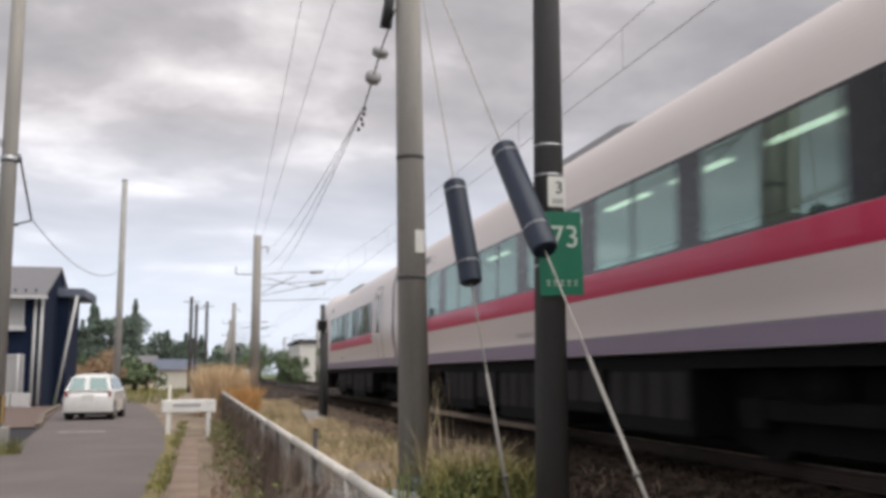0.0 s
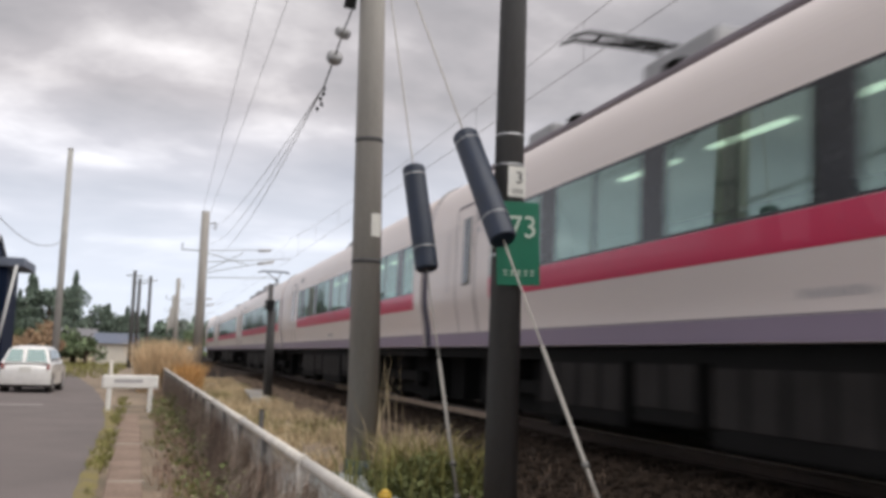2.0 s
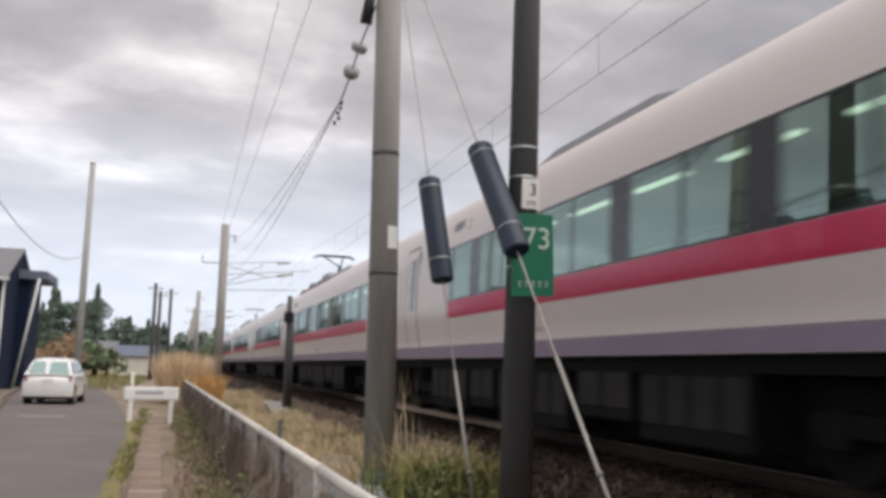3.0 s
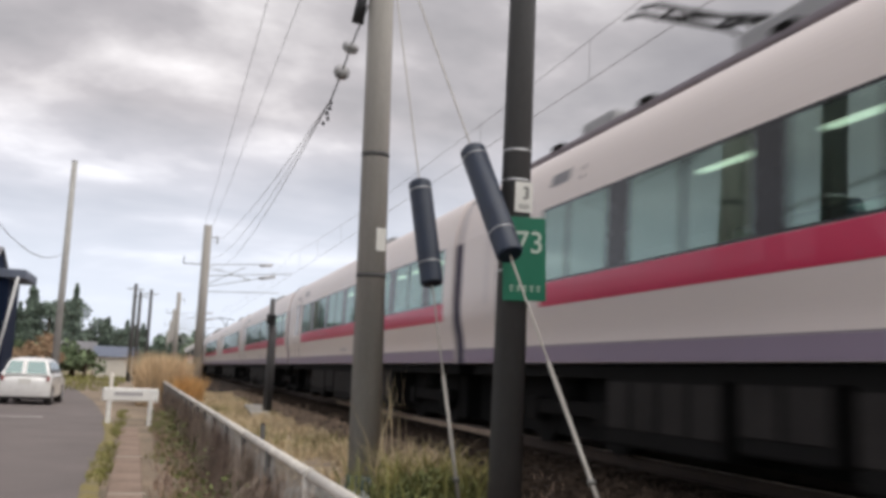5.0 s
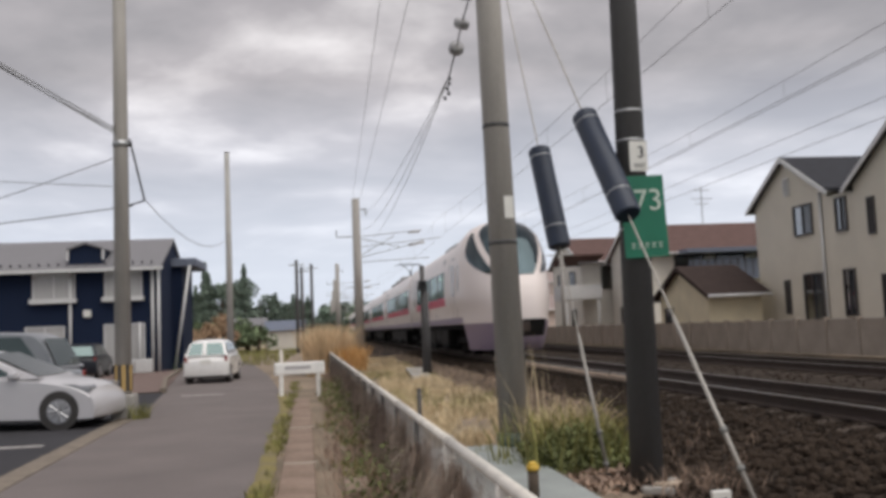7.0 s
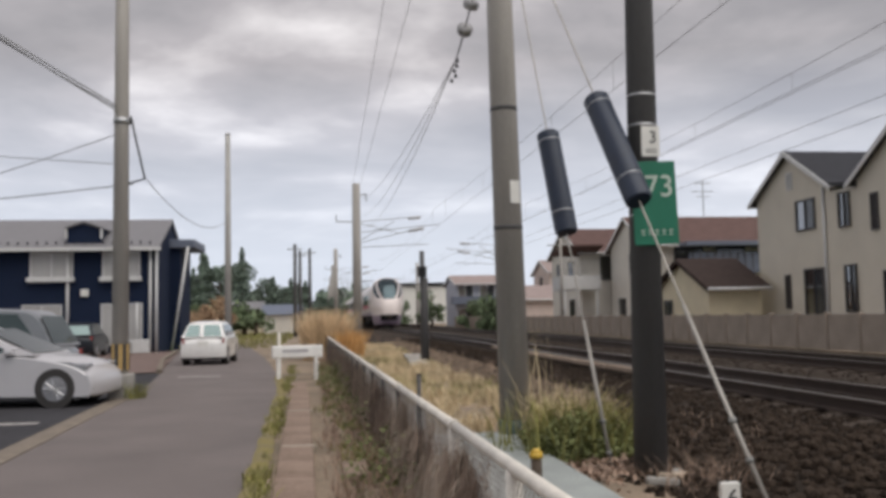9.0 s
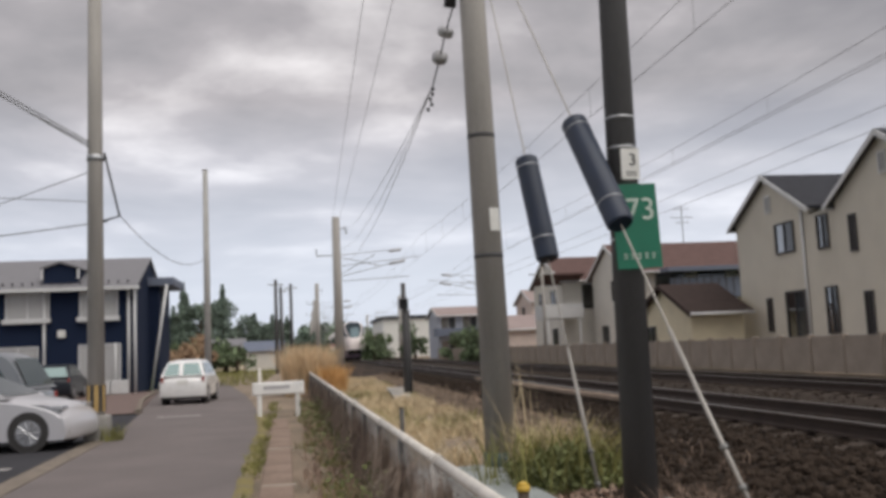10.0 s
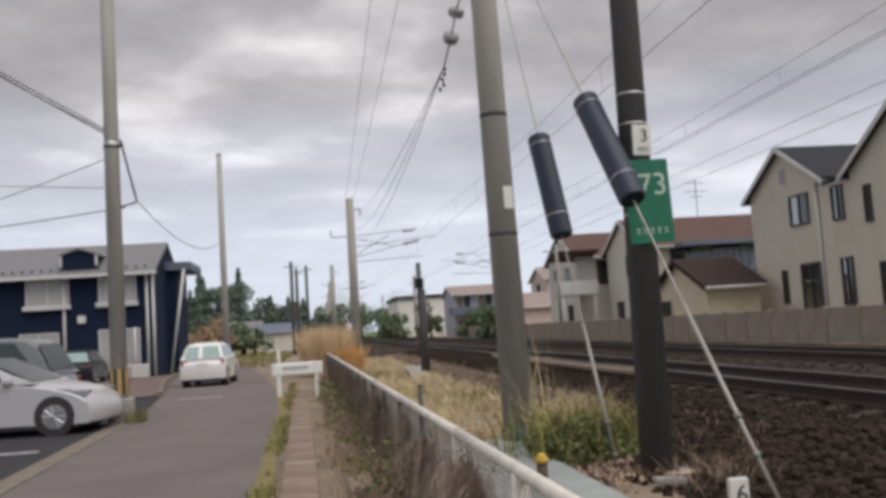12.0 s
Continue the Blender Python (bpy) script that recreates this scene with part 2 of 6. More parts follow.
M = dict(
    asphalt=mat("asphalt", (0.15, 0.127, 0.121), 0.85, var=0.3, scale=0.7, bump=0.25, bscale=120),
    asphalt_dark=mat("parking asphalt", (0.043, 0.042, 0.047), 0.9, spec=0.2, var=0.3, scale=0.9, bump=0.25, bscale=110),
    soil=mat("soil", (0.27, 0.205, 0.15), 0.95, var=0.5, scale=0.8, bump=0.5, bscale=25, col2=(0.11, 0.09, 0.06)),
    field=mat("field", (0.15, 0.20, 0.055), 0.95, var=0.4, scale=0.15, bump=0.4, bscale=9, col2=(0.08, 0.12, 0.04)),
    ballast=mat("ballast bed", (0.045, 0.034, 0.027), 0.95, var=0.5, scale=3, bump=0.9, bscale=22, col2=(0.018, 0.014, 0.011), spec=0.1),
    stone=mat("ballast stone", (0.034, 0.025, 0.019), 0.9, var=0.4, scale=9, bump=0.3, bscale=60, island=0.6, spec=0.1),
    lighter_stone=mat("lighter brown stone", (0.19, 0.145, 0.11), 0.95, var=0.4, scale=7, bump=0.3, bscale=60, island=0.55, spec=0.1),
    straw_green=mat("yellow-green grass", (0.34, 0.29, 0.10), 0.9, var=0.35, scale=3, island=0.4),
    moss=mat("yellow-green moss", (0.20, 0.165, 0.035), 0.95, var=0.5, scale=2.2, bump=0.6, bscale=45, col2=(0.15, 0.12, 0.09)),
    old_cover=mat("brown-stained concrete", (0.27, 0.205, 0.165), 0.95, var=0.5, scale=1.6, bump=0.5, bscale=30, col2=(0.15, 0.105, 0.08), spec=0.15),
    joint_pale=mat("pale mortar", (0.40, 0.35, 0.29), 0.9, var=0.3, scale=6),
    vine_dark=mat("dark brown vine", (0.12, 0.078, 0.06), 0.95, var=0.5, scale=5, island=0.5, spec=0.1),
    vine_pale=mat("pale straw vine", (0.56, 0.47, 0.37), 0.95, var=0.4, scale=5, island=0.4, spec=0.1),
    slab=mat("blue-grey concrete slab", (0.30, 0.325, 0.315), 0.85, var=0.3, scale=2.2, bump=0.2, bscale=50),
    teal_wrap=mat("dark teal wrap", (0.035, 0.075, 0.08), 0.6, var=0.4, scale=9, bump=0.4, bscale=30),
    board=mat("weathered pale board", (0.36, 0.28, 0.215), 0.9, var=0.4, scale=4, bump=0.2, bscale=40),
    skirt_grey=mat("gangway cloth", (0.115, 0.105, 0.15), 0.75, var=0.25, scale=3, stretch=(1, 1, 0.3)),
    sign_grey=mat("pale grey marking", (0.40, 0.385, 0.40), 0.5, var=0.15, scale=4),
    hood_pale=mat("pale gangway hood", (0.60, 0.545, 0.54), 0.7, var=0.12, scale=3),
    panel_faint=mat("faintly greyer side panel", (0.66, 0.60, 0.585), 0.5, var=0.08, scale=4),
    display=mat("matt display panel", (0.20, 0.195, 0.21), 0.45, var=0.15, scale=4),
    concrete=mat("concrete", (0.34, 0.325, 0.30), 0.85, var=0.35, scale=2.2, bump=0.2, bscale=55),
    old_concrete=mat("stained concrete", (0.20, 0.165, 0.13), 0.9, var=0.5, scale=5, bump=0.3, bscale=40),
    pole=mat("spun concrete pole", (0.325, 0.305, 0.28), 0.8, var=0.28, scale=1.8, bump=0.15, bscale=50, stretch=(3, 3, 0.35)),
    pole_dark=mat("weathered dark pole", (0.078, 0.076, 0.077), 0.8, var=0.3, scale=1.8, bump=0.15, bscale=50, stretch=(3, 3, 0.35)),
    pole_pale=mat("pale pole", (0.36, 0.35, 0.33), 0.7, var=0.2, scale=2),
    rail=mat("rusty rail side", (0.05, 0.034, 0.027), 0.75, 0.2, var=0.4, scale=4, bump=0.2),
    rail_top=mat("worn rail head", (0.42, 0.40, 0.38), 0.32, 0.9, var=0.2, scale=5),
    sleeper=mat("concrete sleeper", (0.075, 0.06, 0.05), 0.9, var=0.35, scale=5, bump=0.2, spec=0.1),
    galv=mat("galvanised pipe", (0.66, 0.62, 0.56), 0.6, 0.1, var=0.25, scale=7, bump=0.05),
    mesh_wire=mat("fence wire", (0.46, 0.44, 0.41), 0.6, 0.5, var=0.3),
    post_dark=mat("dark fence post", (0.10, 0.095, 0.09), 0.8, var=0.3, scale=5),
    vine=mat("dry vine", (0.38, 0.27, 0.205), 0.95, var=0.5, scale=5, island=0.5),
    dry=mat("dry grass", (0.63, 0.51, 0.325), 0.95, var=0.3, scale=2, island=0.4),
    reed=mat("pale orange reed", (0.64, 0.48, 0.30), 0.95, var=0.3, scale=2, island=0.35),
    rust_leaf=mat("rusty leaf", (0.40, 0.27, 0.17), 0.9, var=0.4, scale=1, island=0.45),
    orange=mat("rust-coloured dry brush", (0.62, 0.37, 0.15), 0.95, var=0.3, scale=2, island=0.35),
    green=mat("green weeds", (0.22, 0.215, 0.07), 0.9, var=0.4, scale=3, island=0.45),
    leaf=mat("bush leaf", (0.155, 0.175, 0.06), 0.75, var=0.4, scale=4, island=0.45),
    # distant foliage: the haze is put into this paler, bluish leaf colour
    tree=mat("haze-paled tree leaf", (0.17, 0.22, 0.175), 0.85, var=0.4, scale=0.5, island=0.5),
    tree2=mat("mid tree leaf", (0.15, 0.20, 0.105), 0.85, var=0.4, scale=0.5, island=0.5),
    bark=mat("bark", (0.10, 0.075, 0.055), 0.9, var=0.4, scale=6, bump=0.4),
    black_rubber=mat("dark rubber sleeve", (0.011, 0.021, 0.045), 0.5, var=0.3, scale=6, bump=0.05),
    band=mat("steel band", (0.45, 0.46, 0.47), 0.4, 0.8, var=0.2),
    wire=mat("steel wire", (0.22, 0.22, 0.21), 0.5, 0.6, var=0.2),
    guy=mat("galvanised guy wire", (0.36, 0.34, 0.31), 0.5, 0.4, var=0.2),
    cable=mat("black cable", (0.035, 0.035, 0.038), 0.6, var=0.2),
    sign_green=mat("green sign enamel", (0.006, 0.150, 0.085), 0.45, var=0.18, scale=5),
    sign_white=mat("sign white", (0.70, 0.69, 0.65), 0.5, var=0.12, scale=5),
    numeral=mat("faded white numeral", (0.52, 0.60, 0.53), 0.5, var=0.15, scale=8),
    ink=mat("black ink", (0.03, 0.03, 0.032), 0.6, var=0.1),
    grey_ink=mat("faded pale ink", (0.42, 0.52, 0.44), 0.6, var=0.2, scale=30),
    yellow=mat("yellow plastic", (0.62, 0.40, 0.05), 0.5, var=0.2),
    tape_black=mat("black tape", (0.035, 0.032, 0.03), 0.6, var=0.2),
    tape_yellow=mat("faded yellow tape", (0.42, 0.28, 0.10), 0.6, var=0.3),
    ceramic=mat("insulator ceramic", (0.42, 0.41, 0.41), 0.3, var=0.2),
    white_paint=mat("white road paint", (0.42, 0.40, 0.38), 0.8, var=0.6, scale=9),
    guard_white=mat("white guard paint", (0.78, 0.77, 0.74), 0.5, var=0.15, scale=4),
    # train
    body=mat("train white", (0.75, 0.67, 0.64), 0.42, var=0.07, scale=0.6, coat=0.2, stretch=(1, 0.3, 1)),
    red=mat("train crimson", (0.56, 0.018, 0.085), 0.35, var=0.08, scale=0.8, coat=0.2),
    purple=mat("train mauve", (0.27, 0.215, 0.29), 0.4, var=0.1, scale=0.8),
    # near-black underfloor colours: the shade below the carriages is put into them
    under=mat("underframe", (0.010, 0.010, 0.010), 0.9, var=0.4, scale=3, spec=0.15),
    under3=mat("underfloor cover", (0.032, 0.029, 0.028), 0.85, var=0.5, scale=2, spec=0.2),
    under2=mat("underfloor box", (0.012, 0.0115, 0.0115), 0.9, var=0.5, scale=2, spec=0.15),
    black=mat("window pillar", (0.02, 0.022, 0.026), 0.25, var=0.2),
    seal=mat("grey rubber seal", (0.24, 0.21, 0.235), 0.7, var=0.2),
    bellows=mat("grey bellows fabric", (0.44, 0.395, 0.41), 0.8, var=0.15, scale=3, stretch=(1, 1, 0.3)),
    seam=mat("dark door seam", (0.10, 0.09, 0.095), 0.7, var=0.2),
    roof_gear=mat("roof unit", (0.36, 0.36, 0.37), 0.6, var=0.25, scale=2),
    seat=mat("carriage seat", (0.11, 0.14, 0.15), 0.8, var=0.2),
    tint=glass("tinted carriage glass", (0.72, 0.86, 0.80), 0.60, 0.04, (0.50, 0.61, 0.57)),
    door_glass=glass("dark door glass", (0.16, 0.18, 0.20), 0.2),
    screen=glass("windscreen", (0.045, 0.065, 0.072), 0.2, 0.05, (0.075, 0.10, 0.11)),
    strip=glow("carriage ceiling light", (1.0, 0.99, 0.84), 1.5),
    # cars
    silver=mat("pearl silver paint", (0.50, 0.49, 0.505), 0.32, 0.2, var=0.03, coat=0.4),
    car_white=mat("white car paint", (0.76, 0.75, 0.73), 0.28, var=0.04, coat=0.5),
    car_dark=mat("black car paint", (0.012, 0.015, 0.021), 0.35, var=0.1, coat=0.15, spec=0.3),
    car_grey=mat("grey van paint", (0.20, 0.215, 0.23), 0.3, 0.4, var=0.06, coat=0.5),
    car_glass=glass("car glass", (0.10, 0.13, 0.13), 0.05, 0.05, (0.13, 0.17, 0.17)),
    tyre=mat("tyre", (0.02, 0.02, 0.021), 0.85, var=0.2),
    rim=mat("alloy rim", (0.42, 0.42, 0.43), 0.35, 0.8, var=0.2),
    lamp_red=mat("tail lamp", (0.30, 0.05, 0.045), 0.2, var=0.1, coat=0.5),
    lamp_clear=mat("head lamp", (0.34, 0.35, 0.37), 0.1, 0.4, var=0.1, coat=0.6),
    # houses
    siding=mat("cream siding", (0.57, 0.53, 0.45), 0.8, var=0.1, scale=1.2, bump=0.1, bscale=30),
    siding2=mat("pale grey siding", (0.66, 0.63, 0.57), 0.8, var=0.12, scale=1.2),
    siding3=mat("yellowed shed wall", (0.64, 0.57, 0.41), 0.85, var=0.18, scale=1.5),
    navy=mat("navy siding", (0.010, 0.018, 0.044), 0.85, spec=0.2, var=0.2, scale=2, stretch=(1, 1, 6)),
    roof_dark=mat("dark slate roof", (0.042, 0.043, 0.050), 0.85, var=0.3, scale=3, bump=0.2, bscale=25, spec=0.15),
    roof_brown=mat("brown roof", (0.125, 0.078, 0.07), 0.85, var=0.3, scale=3, bump=0.2, bscale=25, spec=0.15),
    roof_tile=mat("dark brown tiles", (0.055, 0.04, 0.036), 0.9, var=0.35, scale=4, bump=0.3, bscale=20, spec=0.1),
    roof_grey=mat("grey metal roof", (0.185, 0.18, 0.19), 0.6, 0.1, var=0.15, scale=2),
    trim_white=mat("white trim", (0.58, 0.58, 0.575), 0.6, var=0.12),
    win_dark=glass("house window", (0.12, 0.14, 0.16), 0.15),
    win_pale=glass("sky-lit house window", (0.2, 0.22, 0.24), 0.1, 0.06, (0.34, 0.35, 0.36)),
    curtain=mat("drawn white curtain behind glass", (0.40, 0.39, 0.38), 0.35, var=0.12, scale=3, coat=0.4, stretch=(6, 6, 0.4)),
    frame_dark=mat("dark window frame", (0.05, 0.045, 0.045), 0.5, var=0.1),
    wall_block=mat("weathered block wall", (0.33, 0.275, 0.225), 0.9, var=0.35, scale=1.3, bump=0.2, bscale=35),
    pale_blue=mat("pale blue-grey plaster", (0.44, 0.46, 0.52), 0.85, var=0.15, scale=1.5),
    siding_pink=mat("faded pink plaster", (0.60, 0.50, 0.45), 0.85, var=0.18, scale=1.5),
    roof_faded=mat("faded brown roof", (0.30, 0.235, 0.22), 0.8, var=0.25, scale=3),
    blue_grey=mat("blue-grey board", (0.13, 0.15, 0.20), 0.7, var=0.2),
    paving=mat("brown paving", (0.16, 0.11, 0.095), 0.9, var=0.3, scale=4, bump=0.2),
)


# ---- building helpers ----
def box(bm, c, s, rot=None, bevel=0.0):
    """A box of size s round c, optionally turned by a 3x3/4x4 matrix."""
    geo = bmesh.ops.create_cube(bm, size=1.0)
    vs = geo["verts"]
    for v in vs:
        v.co = Vector((v.co.x * s[0], v.co.y * s[1], v.co.z * s[2]))
    if bevel:
        es = list({e for v in vs for e in v.link_edges})
        r = bmesh.ops.bevel(bm, geom=es, offset=bevel, segments=2, affect='EDGES', profile=0.5)
        vs = list({v for v in vs if v.is_valid} | {v for f in r["faces"] for v in f.verts})
    for v in vs:
        v.co = (rot @ v.co if rot else v.co) + Vector(c)
    return vs


def rod(bm, a, b, r0, r1=None, seg=8, caps=True):
    """A round bar from a to b."""
    a, b = Vector(a), Vector(b)
    r1 = r0 if r1 is None else r1
    d = (b - a)
    q = d.to_track_quat('Z', 'Y').to_matrix()
    ra, rb = [], []
    for i in range(seg):
        t = 2 * math.pi * i / seg
        u = q @ Vector((math.cos(t), math.sin(t), 0))
        ra.append(bm.verts.new(a + u * r0)); rb.append(bm.verts.new(b + u * r1))
    for i in range(seg):
        f = bm.faces.new((ra[i], ra[(i + 1) % seg], rb[(i + 1) % seg], rb[i])); f.smooth = seg > 6
    if caps:
        bm.faces.new(ra[::-1]); bm.faces.new(rb)


def prism(bm, pts, a, b, axis='y'):
    """Extrudes a closed outline of (u, v) from a to b along an axis: y uses (x, z), x uses (y, z), z uses (x, y)."""
    def co(u, v, w):
        return {'y': (u, w, v), 'x': (w, u, v), 'z': (u, v, w)}[axis]
    A = [bm.verts.new(co(u, v, a)) for u, v in pts]
    Bv = [bm.verts.new(co(u, v, b)) for u, v in pts]
    n = len(pts)
    for i in range(n):
        bm.faces.new((A[i], A[(i + 1) % n], Bv[(i + 1) % n], Bv[i]))
    bm.faces.new(A[::-1]); bm.faces.new(Bv)


def sheet(bm, rings, smooth=True, close=False):
    """Skins rows of points."""
    V = [[bm.verts.new(p) for p in r] for r in rings]
    for a, b in zip(V, V[1:]):
        n = len(a)
        for i in range(n if close else n - 1):
            f = bm.faces.new((a[i], a[(i + 1) % n], b[(i + 1) % n], b[i])); f.smooth = smooth
    return V


def part(name, bm, material, parent=None, label="", at=None):
    """Links a bmesh as one mesh object, under a thing or part if given."""
    bmesh.ops.recalc_face_normals(bm, faces=bm.faces[:])
    me = bpy.data.meshes.new(name)
    bm.to_mesh(me)
    bm.free()
    me.materials.append(material)
    ob = new(name, me)
    if parent is not None:
        ob.parent = parent
    if at is not None:
        ob.matrix_basis = at
    if label:
        ob["label"] = label
    return ob


def share(name, me, parent, m):
    ob = new(name, me)
    ob.parent = parent
    ob.matrix_basis = m
    return ob


def thing(name, label, category, at=None, group="", kind=""):
    ob = new(name)
    if at is not None:
        ob.matrix_basis = at
    return tagged(ob, label, category, group, kind)


def B():
    return bmesh.new()


def raw(name, verts, faces, material, label, category, kind="stuff"):
    me = bpy.data.meshes.new(name)
    me.from_pydata(verts, [], faces)
    me.materials.append(material)
    return tagged(new(name, me), label, category, "", kind)


rng = np.random.default_rng(7)


def fence_x(y):
    return 0.935 - 0.0195 * y


def ground_z(x, y):
    """Height of the verge: road level to the ballast's foot."""
    t = min(1, max(0, (x - 1.0) / 3.2))
    up = -0.02 + 0.30 * t * t
    return up + 0.05 * pnoise(Vector((x * 0.9, y * 0.5, 0.0))) * min(1, max(0, (x - 0.3)))


# ---- ground, road, tracks ----
def strip(name, left, right, z, material, label, category, thick=0.06):
    """A flat slab between two lines of (x, y)."""
    bm = B()
    top = [bm.verts.new((x, y, z)) for x, y in left], [bm.verts.new((x, y, z)) for x, y in right]
    low = [bm.verts.new((x, y, z - thick)) for x, y in left], [bm.verts.new((x, y, z - thick)) for x, y in right]
    for i in range(len(left) - 1):
        bm.faces.new((top[0][i], top[1][i], top[1][i + 1], top[0][i + 1]))
        bm.faces.new((top[1][i], low[1][i], low[1][i + 1], top[1][i + 1]))
        bm.faces.new((top[0][i + 1], low[0][i + 1], low[0][i], top[0][i]))
    return tagged(part(name, bm, material), label, category, "", "structure")


def make_ground():
    bm = B()
    xs = [-1500, -300, -80, -30, -10, 0, 5, 14, 40, 100, 300, 1500]
    ys = [-1500, -200, -40, 0, 40, 90, 160, 300, 700, 2500]
    sheet(bm, [[(x, y, -0.07) for x in xs] for y in ys])
    tagged(part("ground", bm, M["field"]), "flat green and brown farmland out to the horizon", "ground", "", "structure")
    r = [(-0.45, -12), (-0.50, 0), (-0.60, 8.5), (-0.78, 19), (-1.15, 25), (-1.55, 30), (-2.0, 35), (-3.5, 48), (-6.5, 66), (-14, 90)]
    l = [(-2.6, -12), (-2.9, 0), (-3.25, 9), (-3.60, 18.7), (-4.42, 26.6), (-4.95, 30), (-5.6, 35), (-7.0, 48), (-10, 66), (-18, 90)]
    strip("road", l, r, 0.0, M["asphalt"], "narrow grey asphalt lane, worn and slightly patched", "road")
    lot_r = [(x - 0.32, y) for x, y in l[:4]]
    strip("parking_lot", [(-40, -12), (-40, 0), (-40, 9), (-40, 18.7), (-40, 18.75), (-40, 27)], lot_r[:4] + [(-3.59, 18.75), (-4.40, 27)], -0.004, M["asphalt_dark"],
          "dark asphalt parking lot beside the lane", "parking lot")
    strip("gutter", lot_r, l[:4], 0.012, M["old_concrete"], "pale concrete gutter along the parking lot", "gutter")
    strip("forecourt", [(-24, 26.6), (-24, 44.6)], [(-4.47, 26.6), (-6.6, 44.6)], 0.03, M["paving"], "brown paved forecourt of the apartment house", "pavement")
    bm = B()
    pts = [(-4.45, 26.5), (-5.6, 34), (-6.6, 44)]
    for (x0, y0), (x1, y1) in zip(pts, pts[1:]):
        prism(bm, [(x0 - .08, y0), (x0 + .08, y0), (x1 + .08, y1), (x1 - .08, y1)], -0.05, 0.13, 'z')
    tagged(part("kerb", bm, M["old_concrete"]), "low dark concrete kerb round the forecourt", "kerb", "", "structure")
    for i, (x, y, w, d) in enumerate(((-5.6, 14.1, 1.5, 0.12), (-7.5, 11.7, 2.2, 0.12), (-3.1, 24.5, 0.55, 0.16))):
        strip("road_marking", [(x - w, y - d), (x - w, y + d)], [(x + w, y - d), (x + w, y + d)], 0.004, M["white_paint"],
              "worn white painted line on the asphalt", "road marking", 0.003)
    # verge between the lane and the ballast
    bm = B()
    ys = np.concatenate([np.arange(-12, 40, 0.5), np.arange(40, 200, 6)])
    rows_ = []
    for y in ys:
        edge = float(np.interp(y, [p[1] for p in r], [p[0] for p in r]))
        rows_.append([(edge + (3.3 - edge) * k / 22, y, ground_z(edge + (3.3 - edge) * k / 22, y) - max(0, (edge + (3.3 - edge) * k / 22 - 2.75)) * .6) for k in range(23)])
    sheet(bm, rows_)
    tagged(part("verge", bm, M["soil"]), "brown earth verge sloping up to the ballast", "verge", "", "structure")


def make_ballast():
    z = RAIL - 0.20
    prof = [(2.35, -0.10), (2.75, 0.07), (3.35, 0.13), (4.55, z), (7.9, z), (8.0, z - .06), (8.1, z), (11.5, z), (12.3, 0.15), (13.0, 0.12)]
    bm = B()
    ys = [-160, -60, -20] + list(range(-12, 60, 3)) + list(range(60, 160, 10)) + [200, 300, 500, 900]
    sheet(bm, [[(x, y, h) for x, h in prof] for y in ys], smooth=False)
    bed = tagged(part("ballast_bed", bm, M["ballast"]), "dark brown bed of crushed railway stone", "ballast", "", "structure")
    # loose stones over the near slope and between the sleepers
    n = 22000
    xs = rng.uniform(2.7, 12.2, n); ys_ = 1.5 + 45 * rng.random(n) ** 1.7
    near = rng.random(n) < 0.75
    xs = np.where(near, rng.uniform(2.6, 5.4, n), xs)
    px, pz = [p[0] for p in prof], [p[1] for p in prof]
    V, F, Fa, Fb = [], [], [], []
    for x, y in zip(xs, ys_):
        h = float(np.interp(x, px, pz))
        if x < 3.1:
            h = max(h, ground_z(x, y))
        s = rng.uniform(0.022, 0.05)
        k = len(V)
        for d in ((1, 0, 0), (-1, 0, 0), (0, 1, 0), (0, -1, 0), (0, 0, 1), (0, 0, -1)):
            j = rng.uniform(0.55, 1.25, 3)
            V.append((x + d[0] * s * j[0] + s * (j[1] - .9) * .5, y + d[1] * s * j[1] + s * (j[2] - .9) * .5, h + 0.01 + d[2] * s * j[2] * 0.8))
        for a, b, c in ((0, 2, 4), (2, 1, 4), (1, 3, 4), (3, 0, 4), (2, 0, 5), (1, 2, 5), (3, 1, 5), (0, 3, 5)):
            F.append((k + a, k + b, k + c))
        # stones on the slope further along go to the lighter brown set
        (Fb if x < 4.1 and y > 10.5 + 2.5 * pnoise(Vector((x, y * .4, 0))) else Fa).extend(F)
        F = []
    shapes = []
    for k in range(6):
        bm = B(); bmesh.ops.create_icosphere(bm, subdivisions=1, radius=.05)
        for v in bm.verts:
            v.co = Vector((v.co.x * 1.25, v.co.y, v.co.z * .75)) * rng.uniform(.72, 1.25)
        me = bpy.data.meshes.new("stone"); bm.to_mesh(me); bm.free(); me.materials.append(M["stone"]); shapes.append(me)
    for k in range(300):
        x, y = rng.uniform(3.0, 4.7), rng.uniform(5.6, 9.6)
        share("stone", shapes[k % 6], bed, pose(x, y, float(np.interp(x, px, pz)) + .02, *rng.uniform(-60, 60, 2), rng.uniform(0, 360)))
    for name, faces, m, label in (("ballast_stones", Fa, "stone", "loose dark brown crushed stones on the track bed"),
                                  ("bank_stones", Fb, "lighter_stone", "lighter brown stones and clods on the bank")):
        used = sorted({i for f in faces for i in f})
        at = dict(zip(used, range(len(used))))
        raw(name, [V[i] for i in used], [tuple(at[i] for i in f) for f in faces], M[m], label, "gravel")


